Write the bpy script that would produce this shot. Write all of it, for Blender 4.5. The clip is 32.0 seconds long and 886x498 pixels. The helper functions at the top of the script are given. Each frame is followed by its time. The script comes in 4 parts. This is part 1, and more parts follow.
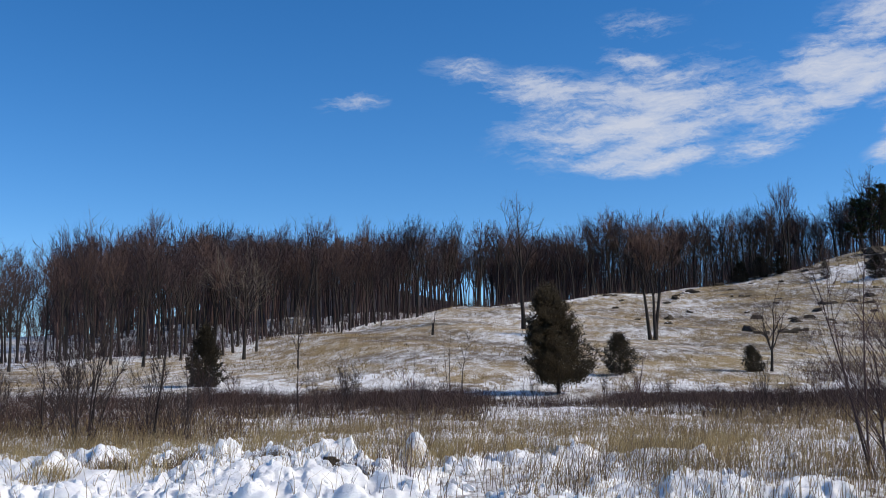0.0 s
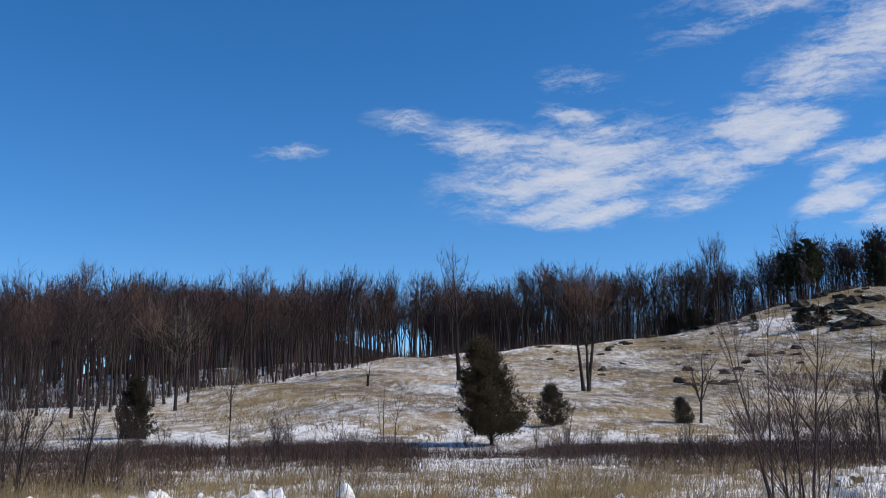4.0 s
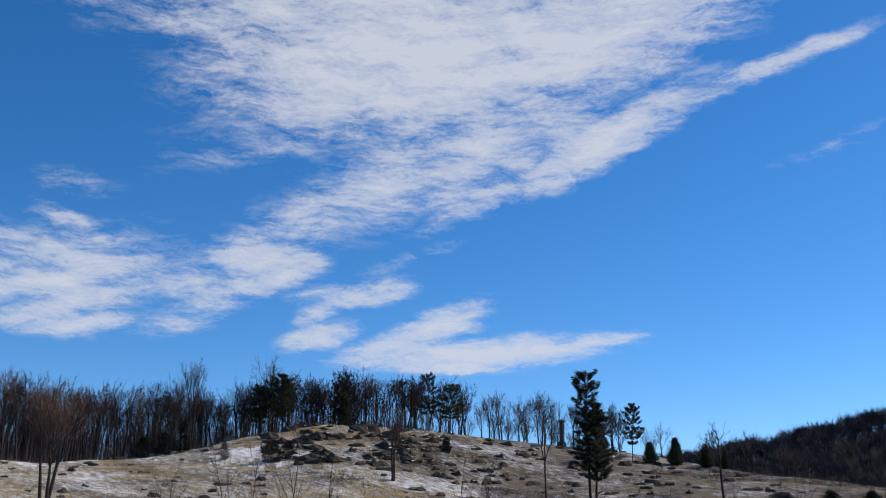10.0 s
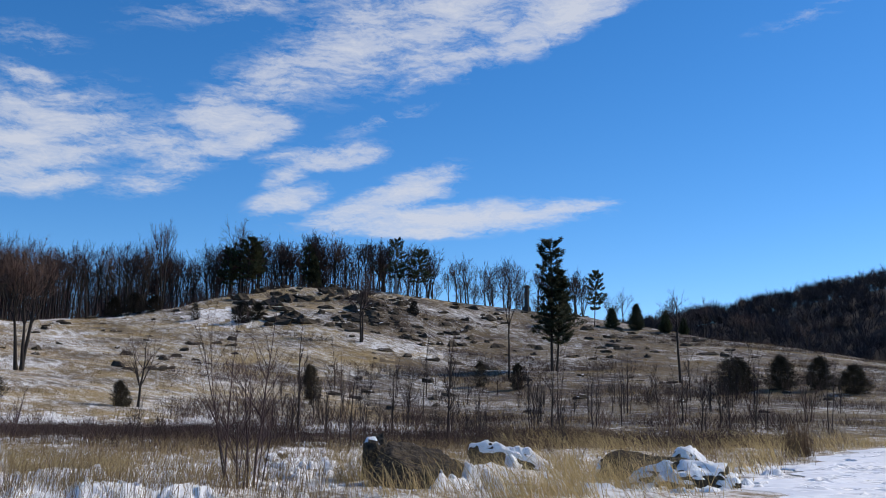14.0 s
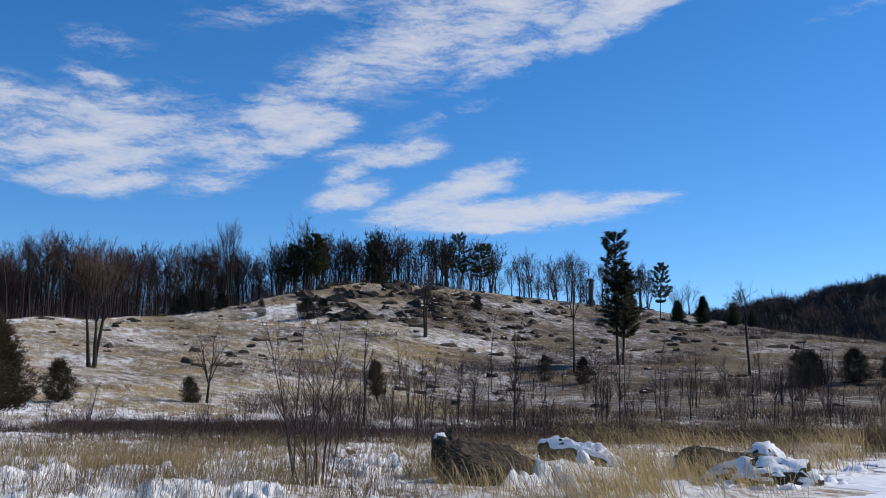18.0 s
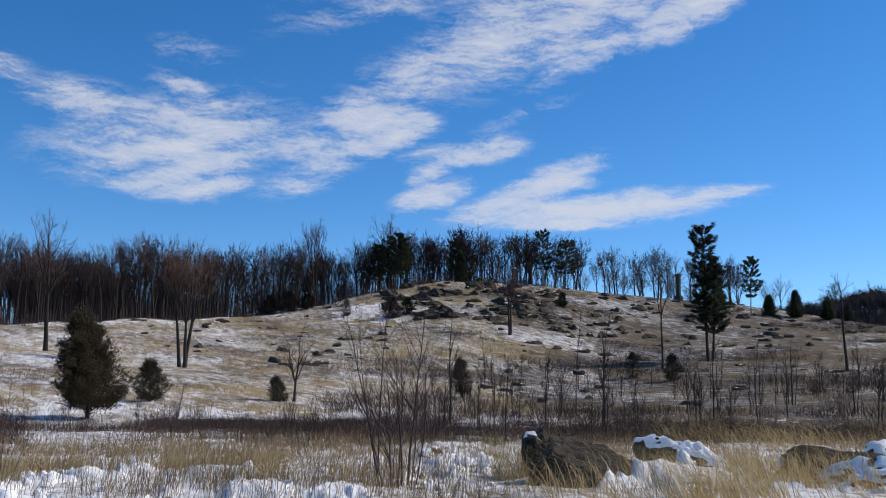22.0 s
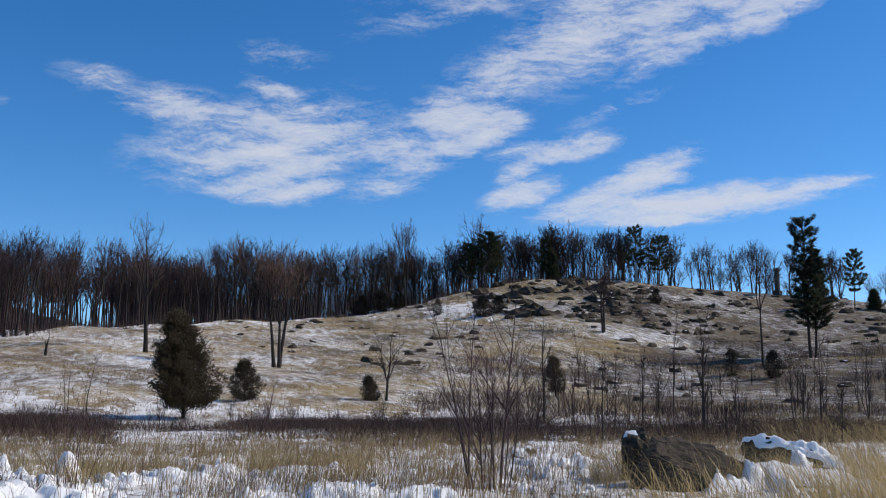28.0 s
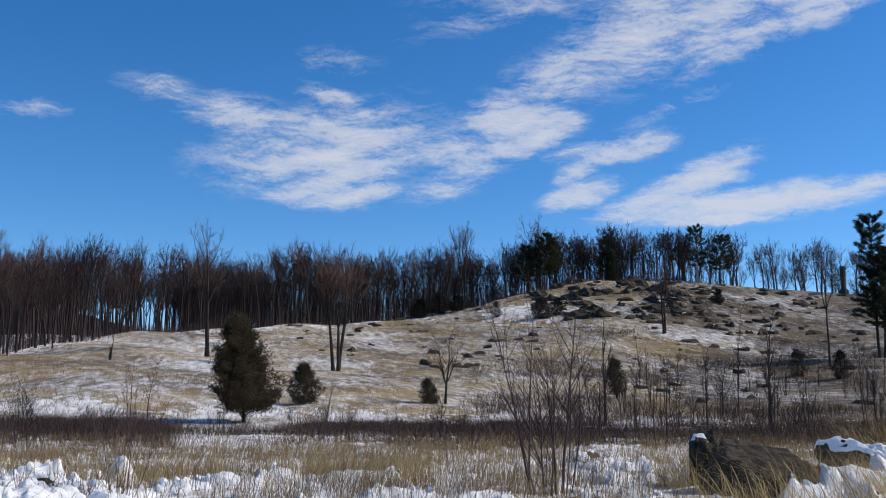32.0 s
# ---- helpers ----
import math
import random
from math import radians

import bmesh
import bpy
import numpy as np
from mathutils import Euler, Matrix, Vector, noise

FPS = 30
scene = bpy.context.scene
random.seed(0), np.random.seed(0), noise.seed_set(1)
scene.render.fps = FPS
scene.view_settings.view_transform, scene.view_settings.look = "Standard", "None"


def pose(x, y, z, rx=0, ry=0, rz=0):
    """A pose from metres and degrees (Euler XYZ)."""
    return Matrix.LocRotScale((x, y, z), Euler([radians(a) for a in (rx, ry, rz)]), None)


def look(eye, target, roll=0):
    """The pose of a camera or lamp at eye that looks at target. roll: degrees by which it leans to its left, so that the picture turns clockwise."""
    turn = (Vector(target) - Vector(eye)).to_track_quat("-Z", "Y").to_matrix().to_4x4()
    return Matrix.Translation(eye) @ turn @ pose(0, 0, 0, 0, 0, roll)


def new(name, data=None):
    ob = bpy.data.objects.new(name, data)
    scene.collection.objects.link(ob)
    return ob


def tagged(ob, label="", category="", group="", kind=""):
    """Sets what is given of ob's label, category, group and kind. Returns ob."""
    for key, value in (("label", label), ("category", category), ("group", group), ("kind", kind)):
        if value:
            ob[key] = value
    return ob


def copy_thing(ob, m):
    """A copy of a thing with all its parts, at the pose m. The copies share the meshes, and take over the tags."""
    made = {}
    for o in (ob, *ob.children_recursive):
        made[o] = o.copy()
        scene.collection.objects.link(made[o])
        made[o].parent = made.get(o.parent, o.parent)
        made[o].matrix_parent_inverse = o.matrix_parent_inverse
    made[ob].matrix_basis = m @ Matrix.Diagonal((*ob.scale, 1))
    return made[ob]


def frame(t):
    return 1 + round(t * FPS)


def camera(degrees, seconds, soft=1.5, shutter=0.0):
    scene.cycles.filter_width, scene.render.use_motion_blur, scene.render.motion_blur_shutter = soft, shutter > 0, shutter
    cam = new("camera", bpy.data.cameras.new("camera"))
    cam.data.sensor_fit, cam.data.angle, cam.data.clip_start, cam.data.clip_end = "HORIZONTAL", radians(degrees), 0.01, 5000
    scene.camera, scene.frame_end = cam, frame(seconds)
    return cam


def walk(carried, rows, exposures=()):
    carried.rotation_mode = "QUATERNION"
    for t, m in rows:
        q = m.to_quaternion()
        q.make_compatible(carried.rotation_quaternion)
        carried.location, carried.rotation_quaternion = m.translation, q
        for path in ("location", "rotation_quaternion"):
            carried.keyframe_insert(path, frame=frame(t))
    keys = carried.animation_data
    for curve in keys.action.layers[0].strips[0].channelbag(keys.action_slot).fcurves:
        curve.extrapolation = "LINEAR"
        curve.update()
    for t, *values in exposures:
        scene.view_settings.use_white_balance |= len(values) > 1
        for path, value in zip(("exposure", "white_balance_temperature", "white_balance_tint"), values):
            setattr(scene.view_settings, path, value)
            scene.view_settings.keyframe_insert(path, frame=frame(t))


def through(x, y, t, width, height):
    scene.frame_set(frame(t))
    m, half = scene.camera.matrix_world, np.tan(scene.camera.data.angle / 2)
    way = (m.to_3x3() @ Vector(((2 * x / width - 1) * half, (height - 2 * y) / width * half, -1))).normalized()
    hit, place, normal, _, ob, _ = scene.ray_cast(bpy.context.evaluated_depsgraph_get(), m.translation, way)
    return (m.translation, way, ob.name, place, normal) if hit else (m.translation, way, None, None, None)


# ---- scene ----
cam = camera(47.2, 32.0, 1.0)

PATH = [
    (0, (0.655, 2.183, 1.607), (0.473, 4.158, 1.865), -0.7),
    (1, (0.675, 2.146, 1.628), (0.518, 4.119, 1.917), -0.7),
    (2, (0.705, 2.032, 1.636), (0.586, 4.002, 1.955), -0.7),
    (3, (0.711, 1.895, 1.649), (0.621, 3.864, 1.986), -0.8),
    (3.5, (0.771, 1.698, 1.613), (0.698, 3.667, 1.958), -0.8),
    (5.5, (0.822, 1.592, 1.615), (0.803, 3.555, 1.994), -0.7),
    (6, (0.794, 1.566, 1.65), (0.781, 3.529, 2.032), -0.7),
    (6.5, (0.828, 1.394, 1.613), (0.826, 3.357, 1.998), -0.7),
    (7, (0.771, 1.166, 1.653), (0.806, 3.127, 2.042), -0.7),
    (7.5, (0.727, 0.737, 1.607), (0.866, 2.692, 2.006), -0.5),
    (8, (0.64, 0.587, 1.654), (0.933, 2.517, 2.09), -0.3),
    (8.5, (0.562, 0.625, 1.657), (1.03, 2.509, 2.137), -0.0),
    (9, (0.235, 0.397, 1.636), (0.875, 2.216, 2.166), 0.2),
    (9.5, (0.086, 0.128, 1.617), (0.873, 1.875, 2.191), 0.3),
    (10, (-0.076, -0.242, 1.604), (0.804, 1.456, 2.189), 0.4),
    (10.5, (-0.281, -0.709, 1.585), (0.65, 0.986, 2.096), 0.5),
    (11, (-0.466, -1.279, 1.56), (0.503, 0.414, 2.001), 0.8),
    (11.5, (-0.648, -1.557, 1.607), (0.334, 0.139, 2.007), 0.9),
    (12, (-0.735, -1.697, 1.6), (0.25, 0.003, 1.975), 0.9),
    (12.5, (-0.707, -1.717, 1.599), (0.278, -0.014, 1.959), 0.9),
    (13, (-0.711, -1.722, 1.587), (0.27, -0.014, 1.933), 0.9),
    (13.5, (-0.691, -1.66, 1.582), (0.282, 0.055, 1.915), 0.9),
    (14, (-0.676, -1.601, 1.579), (0.288, 0.121, 1.906), 0.9),
    (14.5, (-0.631, -1.517, 1.582), (0.32, 0.212, 1.907), 0.8),
    (16.5, (-0.627, -1.429, 1.589), (0.276, 0.326, 1.907), 0.8),
    (17, (-0.597, -1.324, 1.586), (0.295, 0.438, 1.904), 0.8),
    (18, (-0.598, -1.278, 1.597), (0.258, 0.502, 1.912), 0.7),
    (19, (-0.549, -1.098, 1.594), (0.272, 0.699, 1.908), 0.6),
    (20, (-0.474, -0.954, 1.589), (0.307, 0.861, 1.901), 0.6),
    (21, (-0.392, -0.744, 1.593), (0.356, 1.084, 1.904), 0.5),
    (22, (-0.291, -0.474, 1.584), (0.415, 1.371, 1.894), 0.5),
    (23, (-0.205, -0.256, 1.579), (0.466, 1.603, 1.888), 0.5),
    (24, (-0.201, -0.23, 1.588), (0.44, 1.64, 1.895), 0.4),
    (25, (-0.148, -0.064, 1.584), (0.46, 1.816, 1.891), 0.4),
    (25.5, (-0.086, 0.069, 1.579), (0.506, 1.955, 1.886), 0.3),
    (27.5, (0.001, 0.282, 1.581), (0.548, 2.182, 1.888), 0.3),
    (28, (0.036, 0.386, 1.57), (0.573, 2.287, 1.877), 0.3),
    (29, (0.078, 0.512, 1.568), (0.591, 2.42, 1.876), 0.3),
    (30, (0.127, 0.663, 1.572), (0.607, 2.58, 1.881), 0.2),
    (31, (0.185, 0.807, 1.568), (0.636, 2.731, 1.879), 0.1),
    (32, (0.178, 0.85, 1.57), (0.605, 2.779, 1.882), 0.1),
]
walk(cam, [(t, look(eye, target, roll)) for t, eye, target, roll in PATH])


# ---- the lie of the land ----
# bearing (degrees right of ahead), foot distance, crest distance, crest height, steepness, height just behind the crest
SLOPE_LEFT = [(-180, 70, 400, 3, 1.2, 3), (-60, 60, 130, 3.0, 1.1, 5), (-32, 60, 110, 3.6, 1.1, 8.5), (-20, 58, 110, 4.3, 1.1, 10.7), (-12, 56, 135, 7.6, 1.15, 14.5),
              (-5, 56, 175, 13.8, 1.15, 17.5), (2, 56, 205, 17.7, 1.25, 17)]
SLOPE_CREST = [(8, 56, 225, 20.5, 1.35, 18), (13, 56, 245, 24.5, 1.5, 22), (18, 56, 262, 32.2, 1.75, 30), (23, 56, 275, 36.8, 1.9, 34), (30, 56, 285, 34.2, 1.95, 31), (36, 56, 288, 30.8, 1.8, 24)]
SLOPE_RIGHT = [(42, 56, 270, 24.7, 1.55, 17), (48, 60, 250, 18.8, 1.4, 12), (54, 60, 240, 14.4, 1.3, 9), (62, 60, 240, 10.5, 1.2, 7), (90, 70, 300, 5, 1.2, 4), (180, 70, 400, 3, 1.2, 3)]
SLOPE = SLOPE_LEFT + SLOPE_CREST + SLOPE_RIGHT


def smooth(a, b, v):
    s = np.clip((v - a) / (b - a), 0, 1)
    return s * s * (3 - 2 * s)


def ground(x, y):
    """The height of the ground: a flat meadow, the hill with its crest, and a far wooded ridge."""
    x, y = np.asarray(x, float), np.asarray(y, float)
    far, turn = np.hypot(x, y), np.degrees(np.arctan2(x, y))
    rows = np.array(SLOPE)
    foot, crest, top, power, back = [sum(np.interp(turn + d, rows[:, 0], rows[:, n]) for d in (-2, -1, 0, 1, 2)) / 5 for n in range(1, 6)]
    s = np.clip((far - foot) / (crest - foot), 0, 1)
    z = 0.42 * smooth(6, 16, far) + 0.2 * smooth(20, 50, far) + (top - 0.6) * s**power
    z = z + (back - top) * smooth(0, 70, far - crest)
    z = z + smooth(0.15, 0.5, s) * (0.35 * np.sin(x * 0.11 + 1.3) * np.sin(y * 0.09) + 0.25 * np.sin(x * 0.23 + y * 0.17))
    ridge = 95 * np.exp(-((turn - 62) / 24.0) ** 2) + 58 * np.exp(-((turn + 12) / 12.0) ** 2)
    return z + ridge * smooth(380, 760, far) - 20 * smooth(280, 420, far) * (1 - smooth(380, 760, far)) * smooth(8, 20, turn)


def lattice(x, y, seed):
    """Smooth noise from 0 to 1 over the plan."""
    i, j = np.floor(x).astype(np.int64), np.floor(y).astype(np.int64)
    u, v = x - i, y - j
    u, v = u * u * (3 - 2 * u), v * v * (3 - 2 * v)

    def value(a, b):
        h = (a * 374761393 + b * 668265263 + seed * 974711) & 0xffffffff
        h = ((h ^ (h >> 13)) * 1274126177) & 0xffffffff
        return ((h ^ (h >> 16)) & 0xffff) / 65535.0

    return (value(i, j) * (1 - u) + value(i + 1, j) * u) * (1 - v) + (value(i, j + 1) * (1 - u) + value(i + 1, j + 1) * u) * v


def cloudy(x, y, scale, seed, octaves=3):
    """Several octaves of noise, 0 to 1 with its middle at one half."""
    x, y = np.asarray(x, float), np.asarray(y, float)
    total, weight, w = 0.0, 0.0, 1.0
    for o in range(octaves):
        total = total + w * lattice(x * scale + 17.3 * o, y * scale - 9.1 * o, seed + o)
        weight, w, scale = weight + w, w * 0.5, scale * 2.1
    return total / weight

# ---- world, sun and exposure ----
world = bpy.data.worlds.new("world")
scene.world = world
world.use_nodes = True
wn = world.node_tree.nodes
sky = wn.new("ShaderNodeTexSky")
sky.sky_type, sky.sun_disc = "NISHITA", False
SUN_TURN, SUN_UP = 94.0, 38.0
sky.sun_elevation, sky.sun_rotation = radians(SUN_UP), radians(SUN_TURN)
sky.altitude, sky.air_density, sky.dust_density, sky.ozone_density = 600, 0.8, 0.12, 4.0
wn["Background"].inputs["Strength"].default_value = 0.18
clear = wn.new("ShaderNodeHueSaturation")
clear.inputs["Hue"].default_value, clear.inputs["Saturation"].default_value = 0.502, 1.27
world.node_tree.links.new(sky.outputs[0], clear.inputs["Color"])
world.node_tree.links.new(clear.outputs[0], wn["Background"].inputs["Color"])
sun = new("sun", bpy.data.lights.new("sun", "SUN"))
sun.data.energy, sun.data.angle, sun.data.color = 4.6, radians(0.5), (1.0, 0.90, 0.76)
way = Vector((math.sin(radians(SUN_TURN)) * math.cos(radians(SUN_UP)), math.cos(radians(SUN_TURN)) * math.cos(radians(SUN_UP)), math.sin(radians(SUN_UP))))
sun.matrix_world = look(tuple(way * 100), (0, 0, 0))
scene.view_settings.exposure = -0.3


# ---- materials ----
def shader(name, rough=0.9):
    m = bpy.data.materials.new(name)
    m.use_nodes = True
    n, l = m.node_tree.nodes, m.node_tree.links
    n["Principled BSDF"].inputs["Roughness"].default_value = rough
    n["Principled BSDF"].inputs["Specular IOR Level"].default_value = 0.2
    return m, n, l, n["Principled BSDF"]


def noise_node(n, l, scale, detail=4, rough=0.55, stretch=None, vector=None):
    tex = n.new("ShaderNodeTexNoise")
    tex.inputs["Scale"].default_value, tex.inputs["Detail"].default_value, tex.inputs["Roughness"].default_value = scale, detail, rough
    if vector is None:
        vector = n.new("ShaderNodeTexCoord").outputs["Object"]
    if stretch:
        mp = n.new("ShaderNodeMapping")
        mp.inputs["Scale"].default_value = stretch
        l.new(vector, mp.inputs["Vector"])
        vector = mp.outputs[0]
    l.new(vector, tex.inputs["Vector"])
    return tex.outputs["Fac"]


def ramp(n, l, fac, stops):
    r = n.new("ShaderNodeValToRGB")
    while len(r.color_ramp.elements) < len(stops):
        r.color_ramp.elements.new(0.5)
    for e, (p, c) in zip(r.color_ramp.elements, stops):
        e.position, e.color = p, (*c, 1) if len(c) == 3 else c
    l.new(fac, r.inputs[0])
    return r.outputs[0]


def mixed(n, l, fac, a, b):
    m = n.new("ShaderNodeMix")
    m.data_type = "RGBA"
    for sock, value in ((m.inputs[0], fac), (m.inputs[6], a), (m.inputs[7], b)):
        if isinstance(value, (tuple, float)):
            sock.default_value = (*value, 1) if isinstance(value, tuple) else value
        else:
            l.new(value, sock)
    return m.outputs[2]


def maths(n, l, op, a, b=0.0, clamp=False):
    m = n.new("ShaderNodeMath")
    m.operation, m.use_clamp = op, clamp
    for sock, value in ((m.inputs[0], a), (m.inputs[1], b)):
        if isinstance(value, (int, float)):
            sock.default_value = value
        else:
            l.new(value, sock)
    return m.outputs[0]


def bumped(n, l, bsdf, height, strength, distance):
    b = n.new("ShaderNodeBump")
    b.inputs["Strength"].default_value, b.inputs["Distance"].default_value = strength, distance
    l.new(height, b.inputs["Height"])
    l.new(b.outputs[0], bsdf.inputs["Normal"])


def earth(name, cover, grass, litter):
    """Trodden snow lying between dry grass and dead stalks; cover: how much of it is snow."""
    m, n, l, b = shader(name, 0.85)
    tall = noise_node(n, l, 0.06, 5, 0.6, (1.0, 0.7, 1))
    mid = noise_node(n, l, 0.8, 6, 0.65, (1.2, 0.35, 1))
    fine = noise_node(n, l, 6.5, 6, 0.75, (1.1, 0.5, 1))
    own = ramp(n, l, fine, [(0.25, tuple(c * 0.5 for c in litter)), (0.5, grass), (0.75, tuple(min(1, c * 1.35) for c in grass))])
    own = mixed(n, l, ramp(n, l, noise_node(n, l, 0.11, 4), [(0.42, (0, 0, 0)), (0.62, (1, 1, 1))]), own, litter)
    f = maths(n, l, "ADD", maths(n, l, "SUBTRACT", maths(n, l, "MULTIPLY", tall, 0.72), 0.085), maths(n, l, "ADD", maths(n, l, "MULTIPLY", mid, 0.95), maths(n, l, "MULTIPLY", fine, 1.4)))
    snow = ramp(n, l, maths(n, l, "ADD", maths(n, l, "MULTIPLY", f, 0.35), cover - 0.5), [(0.462, (0, 0, 0)), (0.575, (1, 1, 1))])
    l.new(mixed(n, l, snow, own, (0.86, 0.85, 0.83)), b.inputs["Base Color"])
    bumped(n, l, b, maths(n, l, "ADD", fine, mid), 0.6, 0.12)
    return m


MEADOW = earth("snowy_meadow", 0.515, (0.25, 0.175, 0.09), (0.095, 0.062, 0.042))
DRIFT = earth("drifted_snow", 0.545, (0.30, 0.215, 0.115), (0.14, 0.10, 0.07))
SLOPE_BRUSH = earth("brushy_slope", 0.446, (0.125, 0.088, 0.042), (0.05, 0.034, 0.024))
HILL = earth("snowy_hillside", 0.463, (0.31, 0.225, 0.10), (0.095, 0.07, 0.042))
HILL_WHITE = earth("snowier_hillside", 0.477, (0.33, 0.235, 0.11), (0.12, 0.085, 0.05))
WOODS = earth("woodland_floor", 0.525, (0.12, 0.085, 0.06), (0.07, 0.05, 0.04))
FARWOODS = earth("ridge_floor", 0.30, (0.035, 0.027, 0.025), (0.022, 0.017, 0.017))


def grained(name, dark, light, scale=6.0, rough=0.9, stretch=None, bump=0.5, depth=0.03, patch=None):
    m, n, l, b = shader(name, rough)
    fine = noise_node(n, l, scale, 6, 0.65, stretch)
    col = ramp(n, l, fine, [(0.3, dark), (0.7, light)])
    if patch:
        col = mixed(n, l, ramp(n, l, noise_node(n, l, scale * 0.17, 4), [(0.5, (0, 0, 0)), (0.62, (1, 1, 1))]), col, patch)
    l.new(col, b.inputs["Base Color"])
    bumped(n, l, b, fine, bump, depth)
    return m


def straw(name, dark, light, through=0.0):
    """Stalks, twigs and needles: each piece has its own shade."""
    m, n, l, b = shader(name, 0.8)
    g = n.new("ShaderNodeNewGeometry")
    col = ramp(n, l, g.outputs["Random Per Island"], [(0.0, dark), (1.0, light)])
    big = noise_node(n, l, 0.35, 3)
    col = mixed(n, l, ramp(n, l, big, [(0.35, (0, 0, 0)), (0.7, (0.5, 0.5, 0.5))]), col, tuple(c * 0.6 for c in dark))
    l.new(col, b.inputs["Base Color"])
    if through:
        t, mix = n.new("ShaderNodeBsdfTranslucent"), n.new("ShaderNodeMixShader")
        l.new(col, t.inputs["Color"])
        mix.inputs[0].default_value = through
        l.new(b.outputs[0], mix.inputs[1])
        l.new(t.outputs[0], mix.inputs[2])
        l.new(mix.outputs[0], n["Material Output"].inputs["Surface"])
    return m


BARK = grained("grey_brown_bark", (0.018, 0.014, 0.0125), (0.062, 0.05, 0.043), 9, 0.92, (1, 1, 0.15), 0.8, 0.04)
TWIG = straw("bare_twigs", (0.040, 0.026, 0.026), (0.115, 0.074, 0.068))
TWIG_RED = straw("reddish_twigs", (0.066, 0.040, 0.033), (0.15, 0.094, 0.074))
TWIG_PALE = straw("pale_bare_twigs", (0.11, 0.088, 0.07), (0.23, 0.19, 0.15))
CEDAR = straw("dark_cedar_needles", (0.016, 0.013, 0.008), (0.046, 0.036, 0.020))
CEDAR_BROWN = straw("bronzed_cedar_needles", (0.024, 0.019, 0.010), (0.078, 0.056, 0.029))
PINE = straw("pine_needles", (0.030, 0.036, 0.020), (0.10, 0.105, 0.055), 0.3)
RIDGE_TWIG = straw("dark_distant_twigs", (0.036, 0.028, 0.032), (0.066, 0.051, 0.055))
DARK_STEM = straw("dark_bare_stems", (0.020, 0.015, 0.014), (0.06, 0.043, 0.038))
GRASS = straw("dry_tan_grass", (0.24, 0.165, 0.075), (0.50, 0.37, 0.19), 0.45)
GOLD = straw("golden_dry_grass", (0.30, 0.22, 0.10), (0.68, 0.53, 0.28), 0.5)
STALK = straw("brown_dead_stalks", (0.075, 0.05, 0.035), (0.24, 0.165, 0.095), 0.3)
BRUSH = straw("dark_thicket_twigs", (0.036, 0.022, 0.019), (0.11, 0.066, 0.05))
ROCK = grained("lichened_diabase_rock", (0.020, 0.016, 0.012), (0.105, 0.080, 0.056), 4.5, 0.9, None, 1.0, 0.12, (0.05, 0.041, 0.028))
SNOW, n_, l_, b_ = shader("old_snow", 0.7)
l_.new(ramp(n_, l_, noise_node(n_, l_, 2.2, 5), [(0.3, (0.85, 0.85, 0.85)), (0.65, (0.93, 0.92, 0.905))]), b_.inputs["Base Color"])
bumped(n_, l_, b_, noise_node(n_, l_, 9, 8, 0.75), 0.6, 0.05)
TRODDEN, n_, l_, b_ = shader("trodden_snow", 0.6)
dents = n_.new("ShaderNodeTexVoronoi")
dents.inputs["Scale"].default_value = 2.6
l_.new(n_.new("ShaderNodeTexCoord").outputs["Object"], dents.inputs["Vector"])
l_.new(ramp(n_, l_, noise_node(n_, l_, 1.1, 6, 0.6), [(0.3, (0.80, 0.82, 0.85)), (0.6, (0.90, 0.90, 0.91))]), b_.inputs["Base Color"])
bumped(n_, l_, b_, ramp(n_, l_, dents.outputs["Distance"], [(0.05, (0, 0, 0)), (0.3, (1, 1, 1))]), 0.5, 0.06)
GRANITE = grained("weathered_granite", (0.03, 0.028, 0.027), (0.08, 0.075, 0.07), 8, 0.85)
PALE = grained("pale_carved_stone", (0.22, 0.21, 0.195), (0.36, 0.35, 0.33), 8, 0.8)


# ---- mesh helpers ----
class Geo:
    """Collects vertices and faces of one mesh."""

    def __init__(self):
        self.v, self.f = [], []

    def tube(self, pts, radii, sides=5, cap=False):
        first = len(self.v)
        for i, p in enumerate(pts):
            a, b = pts[max(i - 1, 0)], pts[min(i + 1, len(pts) - 1)]
            d = (b - a).normalized()
            u = d.orthogonal().normalized()
            w = d.cross(u)
            for s in range(sides):
                c = 2 * math.pi * s / sides
                self.v.append(p + (u * math.cos(c) + w * math.sin(c)) * radii[i])
        for i in range(len(pts) - 1):
            for s in range(sides):
                a, b = first + i * sides + s, first + i * sides + (s + 1) % sides
                self.f.append((a, b, b + sides, a + sides))
        if cap:
            self.f.append(tuple(first + (len(pts) - 1) * sides + s for s in range(sides)))

    def blade(self, a, b, width, side=None):
        """A tapered sliver from a to b."""
        d = b - a
        u = (side or d.orthogonal()).normalized() * width * 0.5
        k = len(self.v)
        self.v += [a - u, a + u, b]
        self.f.append((k, k + 1, k + 2))

    def mesh(self, name, mat, flat=False):
        me = bpy.data.meshes.new(name)
        me.from_pydata([tuple(p) for p in self.v], [], self.f)
        me.materials.append(mat)
        if not flat:
            me.shade_smooth()
        return me


def bulk(name, verts, faces, mat, flat=True):
    """A mesh from arrays."""
    me = bpy.data.meshes.new(name)
    me.from_pydata(verts.tolist() if hasattr(verts, "tolist") else verts, [], faces.tolist() if hasattr(faces, "tolist") else faces)
    me.materials.append(mat)
    if not flat:
        me.shade_smooth()
    return me


def part(name, geo, mat, parent, label="", flat=False):
    ob = new(name, geo.mesh(name, mat, flat) if isinstance(geo, Geo) else geo)
    ob.parent = parent
    return tagged(ob, label)


